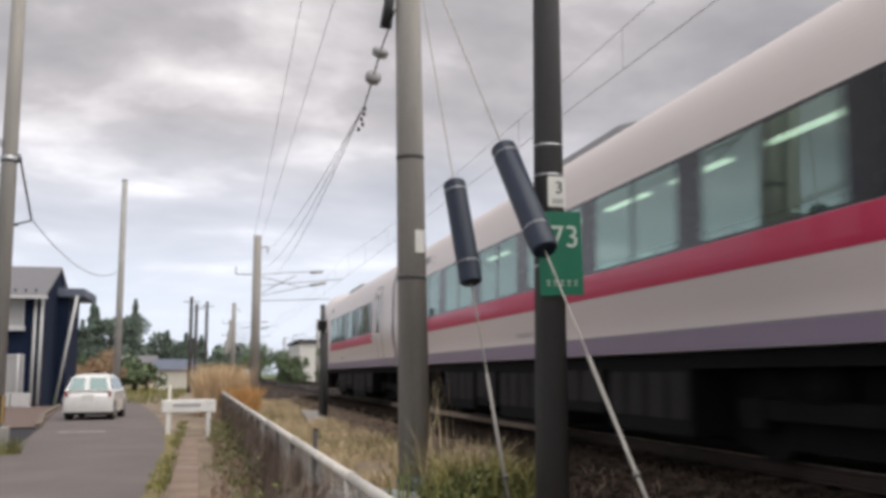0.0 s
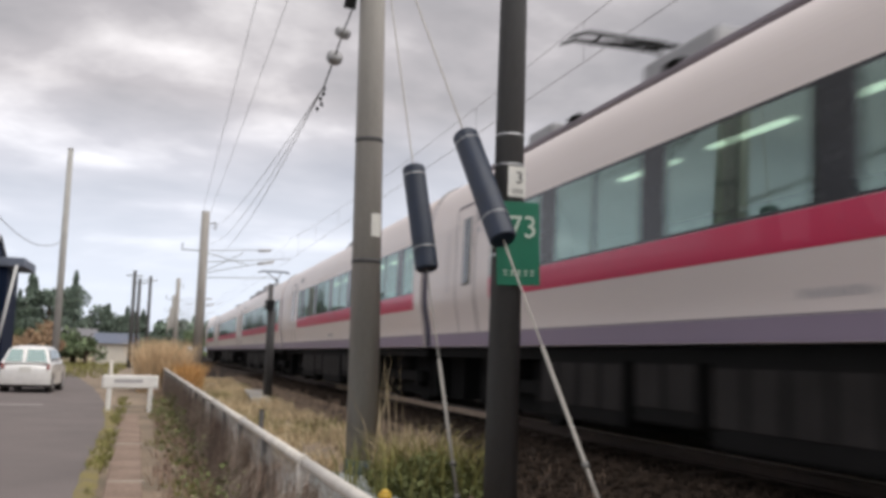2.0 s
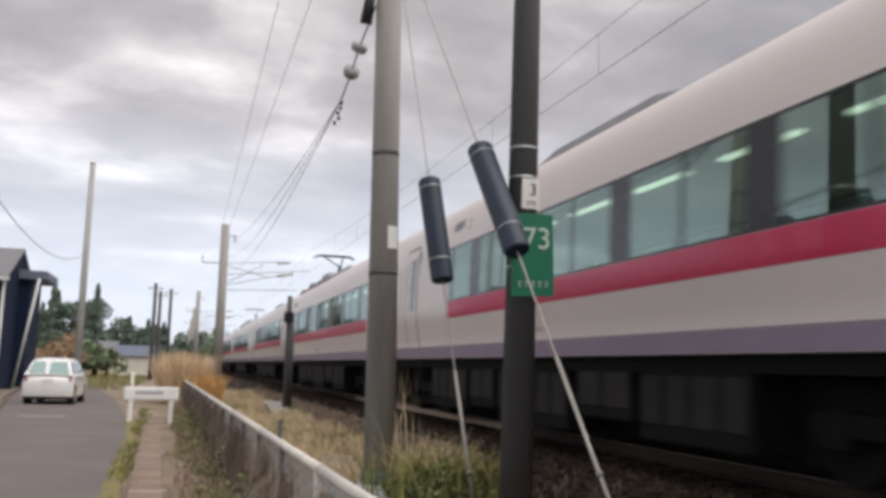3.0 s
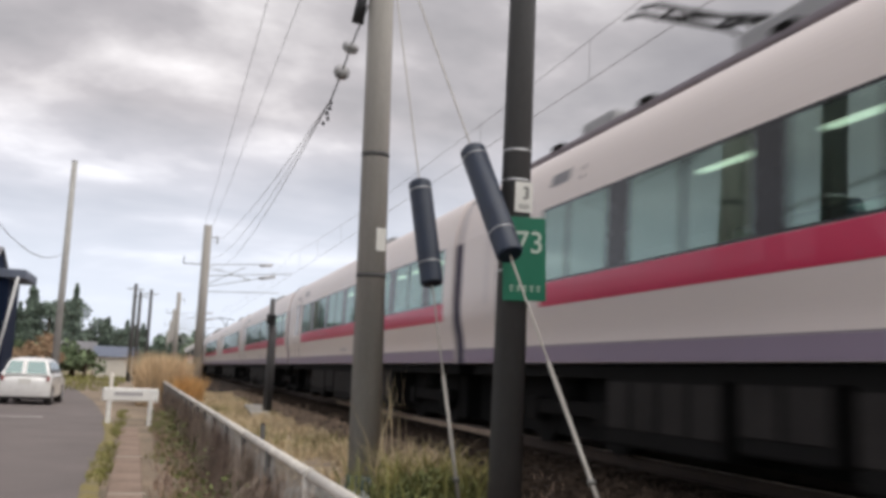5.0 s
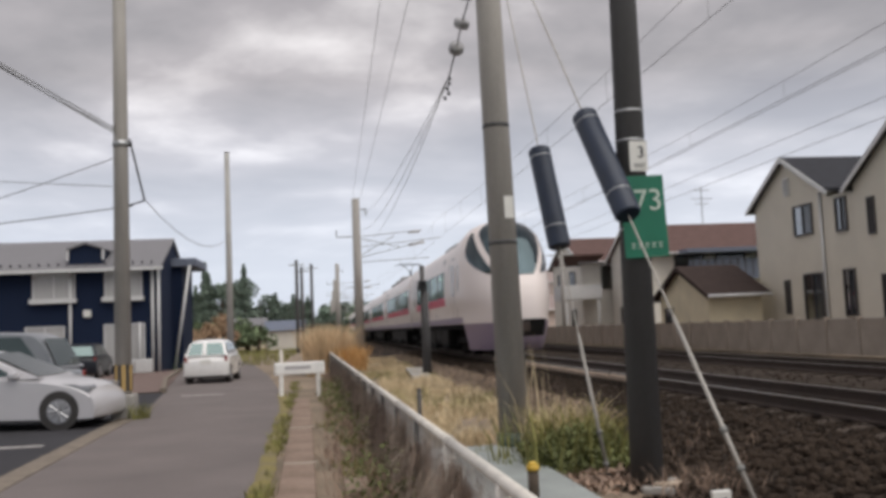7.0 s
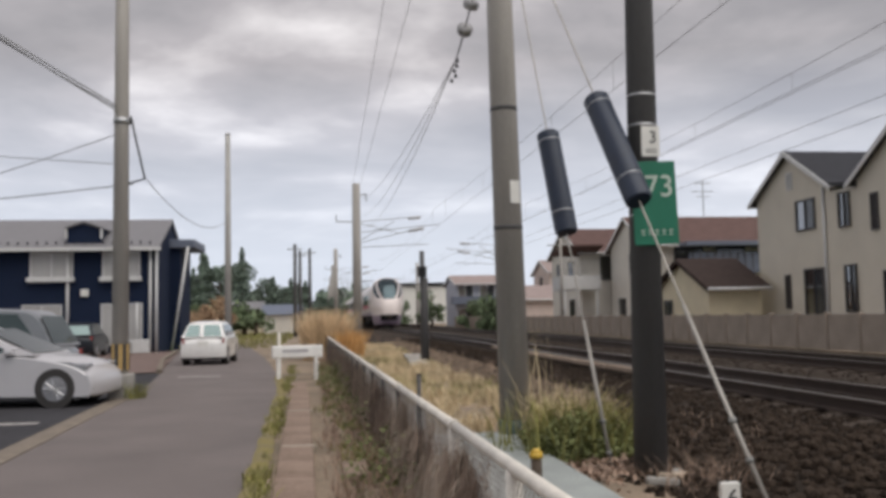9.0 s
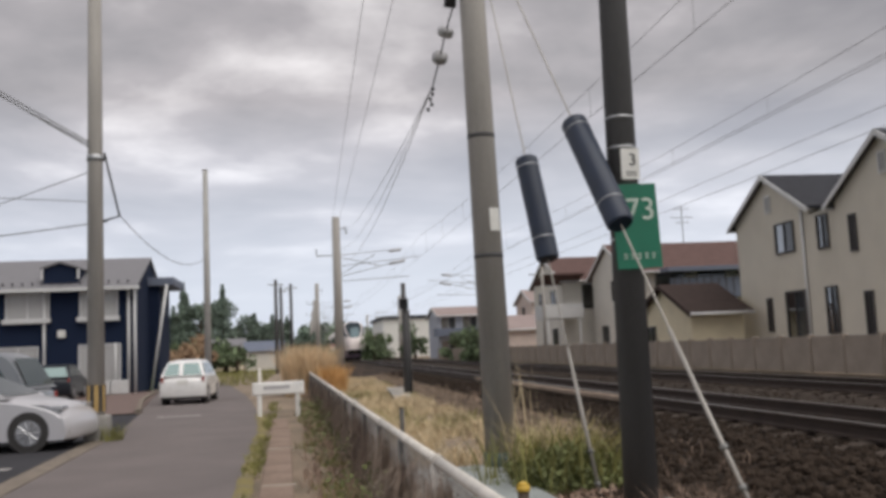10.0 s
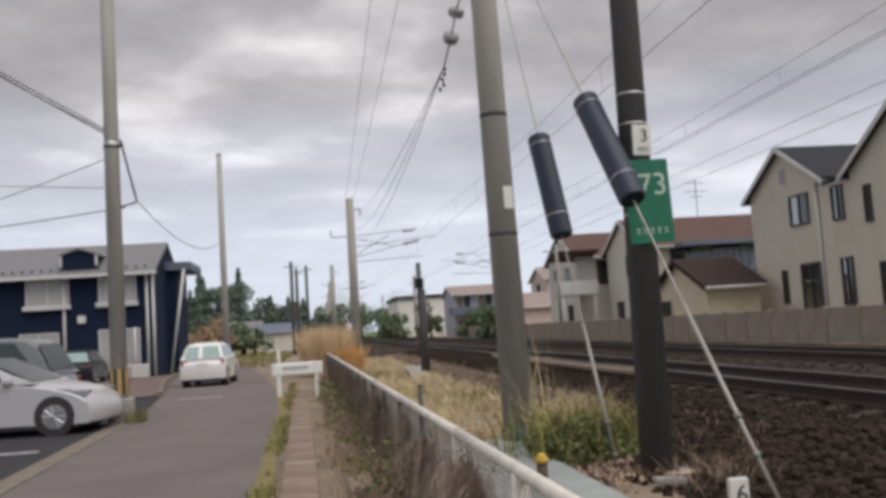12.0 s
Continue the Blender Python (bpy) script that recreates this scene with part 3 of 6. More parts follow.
def make_tracks():
    sl = B()
    prism(sl, [(-1.0, -0.17), (1.0, -0.17), (1.0, 0.0), (0.7, 0.035), (-0.7, 0.035), (-1.0, 0.0)], -0.11, 0.11)
    me = bpy.data.meshes.new("sleeper")
    sl.to_mesh(me); sl.free(); me.materials.append(M["sleeper"])
    for cx, name in ((TRACK_A, "near"), (TRACK_B, "far")):
        tr = thing("railway_track", "narrow-gauge track with rusty rails on concrete sleepers", "track", pose(cx, 0, RAIL), "railway tracks", "structure")
        for s in (-1, 1):
            bm = B()
            o = s * 0.5335
            prism(bm, [(o - .06, -.15), (o + .06, -.15), (o + .06, -.135), (o + .012, -.12), (o + .012, -.04), (o + .032, -.03),
                       (o + .032, -.004), (o - .032, -.004), (o - .032, -.03), (o - .012, -.04), (o - .012, -.12), (o - .06, -.135)], -150, 600)
            rl = part("rail", bm, M["rail"], tr)
            bm = B()
            box(bm, (o, 225, -0.001), (0.05, 750, 0.006))
            part("rail_head", bm, M["rail_top"], rl, "bright worn running surface")
        for k in range(150):
            share("sleeper", me, tr, pose(0, 1.0 + k * 0.6, -0.205))
        bm = B()
        for k in range(60):
            prism(bm, [(-1.0, -0.36), (1.0, -0.36), (1.0, -0.19), (-1.0, -0.19)], 92 + k * 1.2, 92.24 + k * 1.2)
            prism(bm, [(-1.0, -0.36), (1.0, -0.36), (1.0, -0.19), (-1.0, -0.19)], 0 - k * 1.2, 0.24 - k * 1.2)
        part("more_sleepers", bm, M["sleeper"], tr)["kind"] = "stuff"
    tb = thing("trackside_boards", "row of weathered pale boards along the near rail", "boards", None, "", "structure")
    for k in range(7):
        bm = B(); box(bm, (0, 0, 0), (.10, 1.88, .09), bevel=.012); part("board", bm, M["board"], tb, "", pose(5.32, 15.2 + k * 1.9, .475 + rng.uniform(-.008, .008), 0, 0, rng.normal(0, .3)))


def blades(name, pts, h, w, material, label, category, lean=0.35, hvar=0.5):
    """A field of thin bent blades rooted at pts (x, y, z)."""
    V, F = [], []
    for x, y, z in pts:
        a = rng.uniform(0, 2 * math.pi); b = rng.uniform(0, 2 * math.pi)
        hh = h * rng.uniform(1 - hvar, 1 + hvar); ll = hh * lean * rng.uniform(0.2, 1.6)
        ww = w * rng.uniform(0.6, 1.4)
        cx, cy = math.cos(a) * ww, math.sin(a) * ww
        lx, ly = math.cos(b) * ll, math.sin(b) * ll
        k = len(V)
        V += [(x - cx, y - cy, z - .02), (x + cx, y + cy, z - .02), (x + cx * .7 + lx * .35, y + cy * .7 + ly * .35, z + hh * .6),
              (x - cx * .7 + lx * .35, y - cy * .7 + ly * .35, z + hh * .6), (x + lx, y + ly, z + hh)]
        F += [(k, k + 1, k + 2, k + 3), (k + 3, k + 2, k + 4)]
    return raw(name, V, F, material, label, category)


def leaves(name, pts, s, material, label, category):
    """Loose small leaf quads at pts."""
    V, F = [], []
    for x, y, z in pts:
        q = Euler(rng.uniform(-1.2, 1.2, 3)).to_matrix()
        ss = s * rng.uniform(0.5, 1.4)
        k = len(V)
        for u, v in ((-1, 0), (0, -.55), (1, 0), (0, .55)):
            p = q @ Vector((u * ss, v * ss, 0))
            V.append((x + p.x, y + p.y, z + p.z))
        F.append((k, k + 1, k + 2, k + 3))
    return raw(name, V, F, material, label, category)


def make_verge_plants():
    def tuft(cx, cy, n, r):
        a = rng.uniform(0, 2 * math.pi, n); d = r * np.sqrt(rng.random(n))
        return [(cx + d[i] * math.cos(a[i]), cy + d[i] * math.sin(a[i]), ground_z(cx, cy)) for i in range(n)]
    pts = []
    for _ in range(2100):
        y = 5 + 40 * rng.random() ** 1.3
        x = rng.uniform(fence_x(y) + 0.08, 3.1)
        if pnoise(Vector((x * 1.1, y * 0.45, 3))) > -0.18 and not (x < 2.3 and 5.5 < y < 10.9) and not (x > 1.9 and y < 8.8):
            pts += tuft(x, y, 16, 0.14)
    blades("dry_grass", pts, 0.20, 0.006, M["dry"], "straw-coloured dry grass over the bank behind the fence", "dry grass", 0.7)
    pts = []
    for cx, cy, n in ((2.55, 9.7, 130), (2.65, 9.2, 120), (2.75, 9.6, 90)):
        pts += tuft(cx, cy, n, 0.32)
    blades("tall_grass", pts, 0.50, 0.006, M["dry"], "tall yellow dry grass at the foot of the pole", "dry grass", 0.55)
    blades("arching_grass", tuft(2.62, 9.2, 170, .26) + tuft(2.85, 8.9, 110, .28), 0.46, 0.008, M["straw_green"], "yellow-green arching grass at the pole's foot", "grass", 1.0)
    blades("stalks", tuft(2.36, 9.6, 14, 0.3), 1.25, 0.006, M["dry"], "long bare dry stalks by the pole", "dry stalks", 0.22, 0.3)
    pts = []
    for cx, cy, n in ((2.5, 8.9, 110), (2.8, 8.6, 130), (2.35, 8.5, 50)):
        pts += tuft(cx, cy, n, 0.38)
    blades("green_grass", pts + [(x - .25, y + .4, z) for x, y, z in pts[::2]], 0.45, 0.009, M["green"], "fresh green grass between the poles", "grass", 0.5)
    p2 = []
    for _ in range(2600):
        a, d = rng.uniform(0, 6.28), 0.55 * math.sqrt(rng.random())
        p2.append((2.62 + d * math.cos(a) * 1.0, 8.75 + d * math.sin(a), 0.02 + 0.44 * rng.random() * (1 - (d / 0.62) ** 2)))
    leaves("bush", p2 + [(x + rng.normal(0, .1), y + rng.normal(0, .1), z * 1.1) for x, y, z in p2], 0.032, M["leaf"], "low leafy green bush beside the pole", "bush")
    pts = []
    for _ in range(420):
        y = 4 + 24 * rng.random()
        if rng.random() < .45:
            x = -0.42 - 0.012 * y + rng.normal(0, 0.05)
        else:
            x = fence_x(y) - 0.32 + rng.normal(0, 0.12)
        if pnoise(Vector((x * .5, y * 0.7, 21))) > -0.1:
            pts += tuft(x, y, 12, 0.09)
    blades("pole_weeds", tuft(-3.50, 18.15, 90, .22), 0.26, 0.010, M["green"], "green weeds at the utility pole's foot", "weeds", 0.6)
    blades("roadside_weeds", pts, 0.10, 0.008, M["green"], "green and yellow weeds along the lane's edge", "weeds", 0.6)
    pts = []
    for _ in range(420):
        y = 4 + 28 * rng.random()
        pts += tuft(rng.uniform(0.12, fence_x(y) - 0.05), y, 8, 0.12)
    blades("roadside_dry_weeds", pts, 0.15, 0.006, M["vine"], "withered brown weeds between kerb and fence", "weeds", 0.7)
    p2 = []
    for _ in range(4200):
        y = 6.5 + 17 * rng.random()
        x = fence_x(y) - rng.uniform(0.06, 0.55)
        if pnoise(Vector((x * .6, y * 0.55, 9))) > 0.06 + (.12 if y < 9 else 0):
            p2.append((x, y, rng.random() ** 1.5 * 0.50))
    leaves("creeper_leaves", p2, 0.026, M["leaf"], "patches of green creeper at the fence's foot", "creeper")
    p2 = [(2.45 + rng.normal(0, .20), 7.75 + rng.normal(0, .3), 0.0) for _ in range(420)]
    leaves("leaf_litter", [(x, y, max(ground_z(x, y), 0.0) + .03 + .02 * rng.random()) for x, y, z in p2], 0.035, M["vine"], "brown dead leaves round the pole's foot", "leaf litter")
    pts = []
    for _ in range(420):
        y = 9.5 + 26 * rng.random()
        x = rng.uniform(fence_x(y) + .2, 3.2)
        if pnoise(Vector((x * .8, y * .35, 13))) > 0.05:
            pts += tuft(x, y, 12, 0.13)
    blades("bank_grass", pts, 0.20, 0.007, M["green"], "olive-green tufts among the dry grass of the bank", "grass", 0.6)
    # rusty brush where the fence ends
    V = []
    for _ in range(5200):
        a, d = rng.uniform(0, 6.28), math.sqrt(rng.random())
        V.append((0.25 + 0.80 * d * math.cos(a), 33.5 + 1.8 * d * math.sin(a), 0.0))
    blades("dry_brush", V, 1.28, 0.012, M["reed"], "big clump of pale orange dry reeds at the fence's end", "dry reeds", 0.35)
    V = []
    for _ in range(2400):
        a, d = rng.uniform(0, 6.28), math.sqrt(rng.random())
        V.append((0.95 + 0.6 * d * math.cos(a), 32.5 + 1.5 * d * math.sin(a), 0.0))
    blades("red_brush", V, 0.75, 0.014, M["orange"], "rust-orange dry brush beside the reeds", "dry reeds", 0.5)
    V = [(rng.uniform(-30, -2), rng.uniform(47, 95), -0.07) for _ in range(9000)]
    blades("field_grass", V, 0.3, 0.03, M["green"], "short green grass of the field past the lane", "grass", 0.5)
    V = []
    for _ in range(150):
        y = 7 + 60 * rng.random() ** 1.4
        V += tuft(rng.uniform(2.9, 4.3), y, 7, 0.1)
    blades("bank_weeds", V, 0.12, 0.004, M["vine"], "sparse dry weeds on the ballast slope", "weeds", 0.8)
    V = [(3.1 + rng.normal(0, .25), 6.9 + rng.normal(0, .25), 0.05) for _ in range(240)]
    blades("withered_weeds", V, 0.20, 0.004, M["vine"], "withered reddish weeds below the guy wire", "weeds", 0.9)


def make_fence():
    f = thing("roadside_fence", "low wire-mesh fence with white top pipe, overgrown with dry vines", "fence")
    ys = [-4 + 1.55 * k for k in range(26)]
    top = 0.81
    for i, y in enumerate(ys):
        bm = B()
        rod(bm, (fence_x(y), y, -0.1), (fence_x(y), y, top - 0.01), 0.038, seg=10)
        part("post", bm, M["galv"] if y < 5.5 else M["post_dark"], f)
    for k in range(0, 26, 2):
        y0, y1 = -4 + 1.55 * k, -4 + 1.55 * (k + 2)
        bm = B()
        rod(bm, (fence_x(y0), y0, top), (fence_x(y1), y1, top), 0.031, seg=12)
        rod(bm, (fence_x(y1), y1 - 0.05, top), (fence_x(y1), y1 + 0.05, top), 0.037, seg=12)
        part("top_pipe", bm, M["galv"], f, "whitish galvanised pipe")
    bm = B()
    y0, y1, st = 2.0, 34.0, 0.06
    yy = y0
    while yy < y1:
        s = st if yy < 12 else st * 2
        for sgn in (1, -1):
            a = (fence_x(yy), yy, 0.03 if sgn > 0 else top - .02)
            b = (fence_x(yy + .78), yy + .78, top - .02 if sgn > 0 else 0.03)
            rod(bm, a, b, 0.0028, seg=3, caps=False)
        yy += s
    part("wire_mesh", bm, M["mesh_wire"], f)
    # dry vines hanging in the mesh: ragged hanks of strands, thick further on, thin and broken close by
    hanks = dict(vine=([], []), vine_dark=([], []), vine_pale=([], []))
    for _ in range(1250):
        y = 4.6 + 25 * rng.random() ** 1.25
        thick = min(1.0, max(0.45, (y - 6.0) / 5)) * (0.75 + 0.9 * pnoise(Vector((y * 0.9, 0, 5))))
        if rng.random() > thick + .12:
            continue
        key = str(rng.choice(["vine", "vine_dark", "vine_pale"], p=[.40, .42, .18] if y > 9 else [.46, .14, .40]))
        V, F = hanks[key]
        top_z = min(0.79, 0.80 * rng.random() ** 0.45 + (.06 if y > 13 else 0))
        wide = rng.uniform(.05, .22)
        for _ in range(int(rng.uniform(14, 40))):
            yy = y + rng.normal(0, wide)
            z1 = top_z - abs(rng.normal(0, .10)); z0 = max(0.0, z1 - rng.uniform(.10, .55))
            side = -1 if rng.random() < .7 else 1
            x = fence_x(yy) + side * abs(rng.normal(0.02, 0.045))
            w = rng.uniform(0.0025, 0.009)
            mx, my = x + rng.normal(0, .03), yy + rng.normal(0, .05)
            ex, ey = mx + side * abs(rng.normal(0, .04)), my + rng.normal(0, .06)
            k, zm = len(V), (z0 + z1) / 2
            V += [(x, yy - w, z1), (x, yy + w, z1), (mx, my + w, zm), (mx, my - w, zm), (ex, ey + w * .5, z0), (ex, ey - w * .5, z0)]
            F += [(k, k + 1, k + 2, k + 3), (k + 3, k + 2, k + 4, k + 5)]
    for key, label in (("vine", "brown withered vines hanging in the fence mesh"), ("vine_dark", "dark brown tangled vines on the fence"), ("vine_pale", "pale straw-like dead vines in the mesh")):
        raw("dry_vines", *hanks[key], M[key], label, "vines")
    # gutter covers along the lane's edge, a mossy strip beside them
    def lane_x(y):
        return float(np.interp(y, [-12, 0, 8.5, 19, 25], [-0.45, -0.50, -0.60, -0.78, -1.15]))
    gutter = thing("gutter_covers", "row of brown-stained concrete gutter covers beside the lane", "gutter cover", None, "", "structure")
    for y, ln in ((2.4, 3.98), (6.4, 1.98), (8.4, 1.98), (10.4, 3.98), (14.4, 3.98), (18.4, 2.6)):
        x = lane_x(y + ln / 2)
        bm = B(); box(bm, (0, 0, 0), (0.36, ln, .10), bevel=.012)
        part("cover", bm, M["old_cover"], gutter, "", pose(x + .40, y + ln / 2, rng.uniform(-.028, -.018), 0, rng.normal(0, 1), 1.0))
    for y in (10.4, 14.4):
        bm = B(); box(bm, (0, 0, 0), (0.38, .06, .08), bevel=.01)
        part("cover_joint", bm, M["joint_pale"], gutter, "pale mortar joint", pose(lane_x(y) + .42, y, .0, 0, 0, 1.0))
    bm = B(); box(bm, (0.36, 8.6, .0), (.24, .8, .12), bevel=.02)
    tagged(part("kerb_block", bm, M["old_cover"]), "brown-stained concrete block sunk in weeds by the fence", "kerb block")
    bm = B()
    rows_ = []
    for y in np.arange(1.0, 24, .25):
        x = lane_x(y)
        a, b = x - .06 * (1 + pnoise(Vector((y * 1.3, 0, 0)))), x + .14 + .07 * pnoise(Vector((y * 2.1, 4, 0)))
        rows_.append([(a, y, .006), (a * .6 + b * .4, y, .030 + .02 * pnoise(Vector((y * 3, 1, 1)))), (b, y, .012)])
    sheet(bm, rows_)
    tagged(part("moss_strip", bm, M["moss"]), "yellow-green moss along the lane's edge", "moss", "", "stuff")
    bm = B()
    box(bm, (1.66, 8.1, 0.06), (1.15, 4.4, 0.12), bevel=0.02)
    tagged(part("concrete_slab", bm, M["slab"]), "flat grey concrete slab beside the fence", "slab")
    bm = B()
    prism(bm, [(23.2, -0.02), (24.0, -0.02), (27.6, 0.30), (27.4, 0.34), (23.8, 0.07)], 2.55, 3.05, 'x')
    tagged(part("concrete_ramp", bm, M["concrete"]), "narrow concrete ramp up the ballast slope", "ramp")
    for x, y, a, ln in ((2.95, 7.15, 25, .34), (2.75, 6.95, -10, .26), (3.02, 7.3, 60, .2)):
        bm = B(); box(bm, (0, 0, .03), (ln, .09, .06), bevel=.015)
        tagged(part("broken_slab", bm, M["vine_pale"] if ln > .3 else M["concrete"], None, "", pose(x, y, .08, 0, 4, a)), "pale broken concrete chunk by the pole's foot", "rubble", "rubble by the pole")
    st = thing("short_post", "short dark metal post standing behind the fence", "post", pose(1.45, 13.0, 0))
    bm = B(); rod(bm, (0, 0, -0.05), (0, 0, 0.62), 0.035, seg=10); part("shaft", bm, M["post_dark"], st)
    bm = B(); rod(bm, (0, 0, 0.621), (0, 0, 0.64), 0.038, seg=10); part("cap", bm, M["rail"], st)
    st = thing("marker_stub", "small stub with yellow cap on the slab", "marker post", pose(1.72, 6.95, 0.118))
    bm = B(); rod(bm, (0, 0, 0), (0, 0, 0.22), 0.045, seg=12); part("shaft", bm, M["bark"], st, "rusty brown shaft")
    bm = B(); rod(bm, (0, 0, 0.221), (0, 0, 0.265), 0.055, 0.05, seg=12); rod(bm, (0, 0, 0.265), (0, 0, 0.29), 0.05, 0.022, seg=12); part("cap", bm, M["yellow"], st, "yellow cap")


def number(txt, size, material, parent, m, name="numeral"):
    cu = bpy.data.curves.new(name, 'FONT')
    cu.body, cu.size, cu.extrude, cu.align_x, cu.align_y = txt, size, 0.0015, 'CENTER', 'CENTER'
    cu.materials.append(material)
    ob = new(name, cu)
    ob.parent = parent
    ob.matrix_basis = m
    return ob


def make_poles():
    # right pole with the green number plate
    p = thing("catenary_pole", "tall dark concrete railway pole with number plates", "pole", pose(2.862, 7.50, -0.05, 0, 0.5, 0))
    bm = B(); rod(bm, (0, 0, 0), (0, 0, 10.5), 0.146, 0.090, seg=28); part("shaft", bm, M["pole_dark"], p)
    for z in (3.15, 3.42, 2.35):
        bm = B(); rod(bm, (0, 0, z), (0, 0, z + .02), 0.149 - 0.0053 * z, seg=28); part("strap", bm, M["band"], p)
    R = lambda x, y, z: pose(x, y, z, 90, 0, 0)
    bm = B(); box(bm, (0, 0, 0), (0.40, 0.006, 0.725), bevel=0.002)
    pl = part("number_plate", bm, M["sign_green"], p, "green enamel plate with white numerals", pose(0.035, -0.168, 2.458, 0, -2.1, 0))
    number("73", 0.27, M["numeral"], pl, R(0.045, -0.006, 0.135))
    for k in range(5):
        bm = B()
        box(bm, (-0.12 + k * 0.062, -0.0055, -0.275), (0.035, 0.002, 0.010))
        box(bm, (-0.12 + k * 0.062, -0.0055, -0.255), (0.012, 0.002, 0.05))
        box(bm, (-0.12 + k * 0.062, -0.0055, -0.24), (0.040, 0.002, 0.012))
        part("small_writing", bm, M["grey_ink"], pl)
    bm = B(); box(bm, (0.025, -0.132, 3.005), (0.165, 0.004, 0.27))
    lb = part("number_label", bm, M["sign_white"], p, "white sticker with a black numeral")
    number("3", 0.15, M["ink"], lb, R(0.045, -0.1365, 3.035))
    bm = B()
    for k in range(3):
        box(bm, (0.03, -0.1350, 2.935 - 0.016 * k), (0.10, 0.001, 0.005))
    part("small_writing", bm, M["ink"], lb)
    # left pole, which the wires end on
    p = thing("catenary_pole", "tall grey concrete railway pole held by two guy wires", "pole", pose(2.262, 10.2, -0.05, 0, -0.8, 0))
    bm = B(); rod(bm, (0, 0, 0), (0, 0, 9.2), 0.180, 0.128, seg=28); part("shaft", bm, M["pole"], p)
    bm = B(); rod(bm, (0, 0, 0.05), (0, 0, 0.32), 0.215, 0.19, seg=20); part("base_wrap", bm, M["teal_wrap"], p, "dark teal wrapping at the foot")
    bm = B(); box(bm, (0.065, -0.150, 2.93), (0.13, 0.008, 0.26), Euler((0, 0, radians(24))).to_matrix()); part("number_label", bm, M["sign_white"], p, "faded white sticker")
    for z in (3.9, 6.95, 7.2, 2.5):
        bm = B(); rod(bm, (0, 0, z), (0, 0, z + .05), 0.183 - 0.0056 * z, seg=28); part("strap", bm, M["pole_dark"], p)
    # guy wires with dark sleeves
    for top, foot, tops, b0, b1 in (((1.96, 10.05, 7.27), (2.93, 6.0, 0.67), .586, None, None), ((2.12, 10.05, 7.0), (2.67, 8.2, 0.43), .554, None, None)):
        T, Fo = Vector(top), Vector(foot)
        d = (Fo - T)
        u = d.normalized()
        g = thing("guy_wire", "steel guy wire with a dark rubber sleeve and pale rod below", "guy wire", None, "guy wires")
        a = T + d * tops
        ln = 1.20 if tops > .56 else 1.13
        b = a + u * ln
        end = Fo + u * (Fo.z / -u.z + 0.1)
        bm = B(); rod(bm, T, a, 0.008, seg=6); part("upper_wire", bm, M["guy"], g)
        bm = B()
        rod(bm, a, a + u * .02, 0.098, 0.116, seg=24, caps=True); rod(bm, a + u * .02, b - u * .02, 0.116, seg=24, caps=False); rod(bm, b - u * .02, b, 0.116, 0.098, seg=24)
        sl = part("sleeve", bm, M["black_rubber"], g, "dark blue-grey rubber sleeve")
        for f in (0.09, 0.80):
            bm = B(); rod(bm, a + d.normalized() * ln * f, a + u * (ln * f + .012), 0.119, seg=24); part("band", bm, M["band"], sl, "thin steel band")
        mid = Fo - u * 1.0
        bm = B(); rod(bm, b, mid, 0.009, seg=6); part("lower_wire", bm, M["guy"], g)
        bm = B(); rod(bm, mid, end, 0.0165, seg=10); rd = part("anchor_rod", bm, M["guy"], g, "pale thick rod")
        for f in (1.0, 1.3):
            bm = B(); rod(bm, Fo - u * (1.04 - f), Fo - u * (1.0 - f), 0.028, seg=8); part("clamp", bm, M["wire"], rd)
    # strain insulators and wires to the far pole
    ch = thing("strain_insulators", "grey disc insulators where the wires end on the pole", "insulator")
    pts = [(2.01, 10.1, 5.64), (1.91, 10.55, 5.26), (1.875, 10.85, 5.04), (1.885, 11.6, 4.90)]
    bm = B()
    for a, b in zip(pts, pts[1:]):
        rod(bm, a, b, 0.010, seg=6)
    part("link", bm, M["cable"], ch)
    for i in (1, 2):
        c = Vector(pts[i]); u = (Vector(pts[i + 1]) - Vector(pts[i - 1])).normalized()
        bm = B(); rod(bm, c - u * .05, c - u * .015, .03, .10, seg=18); rod(bm, c - u * .015, c + u * .03, .10, .10, seg=18); rod(bm, c + u * .03, c + u * .07, .06, .03, seg=18)
        part("disc", bm, M["ceramic"], ch)
    bm = B(); rod(bm, (1.96, 10.15, 5.88), (1.93, 10.3, 5.47), 0.055, 0.075, seg=14); part("clamp_body", bm, M["cable"], ch)
    for k in range(5):
        bm = B(); c = Vector((1.885 + 0.012 * k * (k % 2), 11.6 + .13 * k, 4.88 - 0.035 * k)); rod(bm, c, c + Vector((.01, .03, -.03)), 0.022, seg=8); part("fitting", bm, M["cable"], ch)
    for b, sag in (((2.0, 45.0, 7.3), 0.5), ((1.95, 45.0, 6.6), 0.7), ((2.05, 45, 6.0), 0.8)):
        wire_run("feeder_wire", pts[-1], b, sag, 0.006, "thin feeder wire sagging towards the next pole")


def wire_run(name, a, b, sag, r, label, n=14, group="overhead wires"):
    a, b = Vector(a), Vector(b)
    bm = B()
    side = (b - a).cross(Vector((0, 0, 1))).normalized()
    up = side.cross(b - a).normalized()
    rings = []
    for k in range(n + 1):
        t = k / n
        p = a.lerp(b, t) - Vector((0, 0, sag * 4 * t * (1 - t)))
        rings.append([p + side * r, p + up * r, p - side * r, p - up * r])
    sheet(bm, rings, close=True)
    return tagged(part(name, bm, M["wire"] if r < 0.02 else M["cable"]), label, "wire", group)


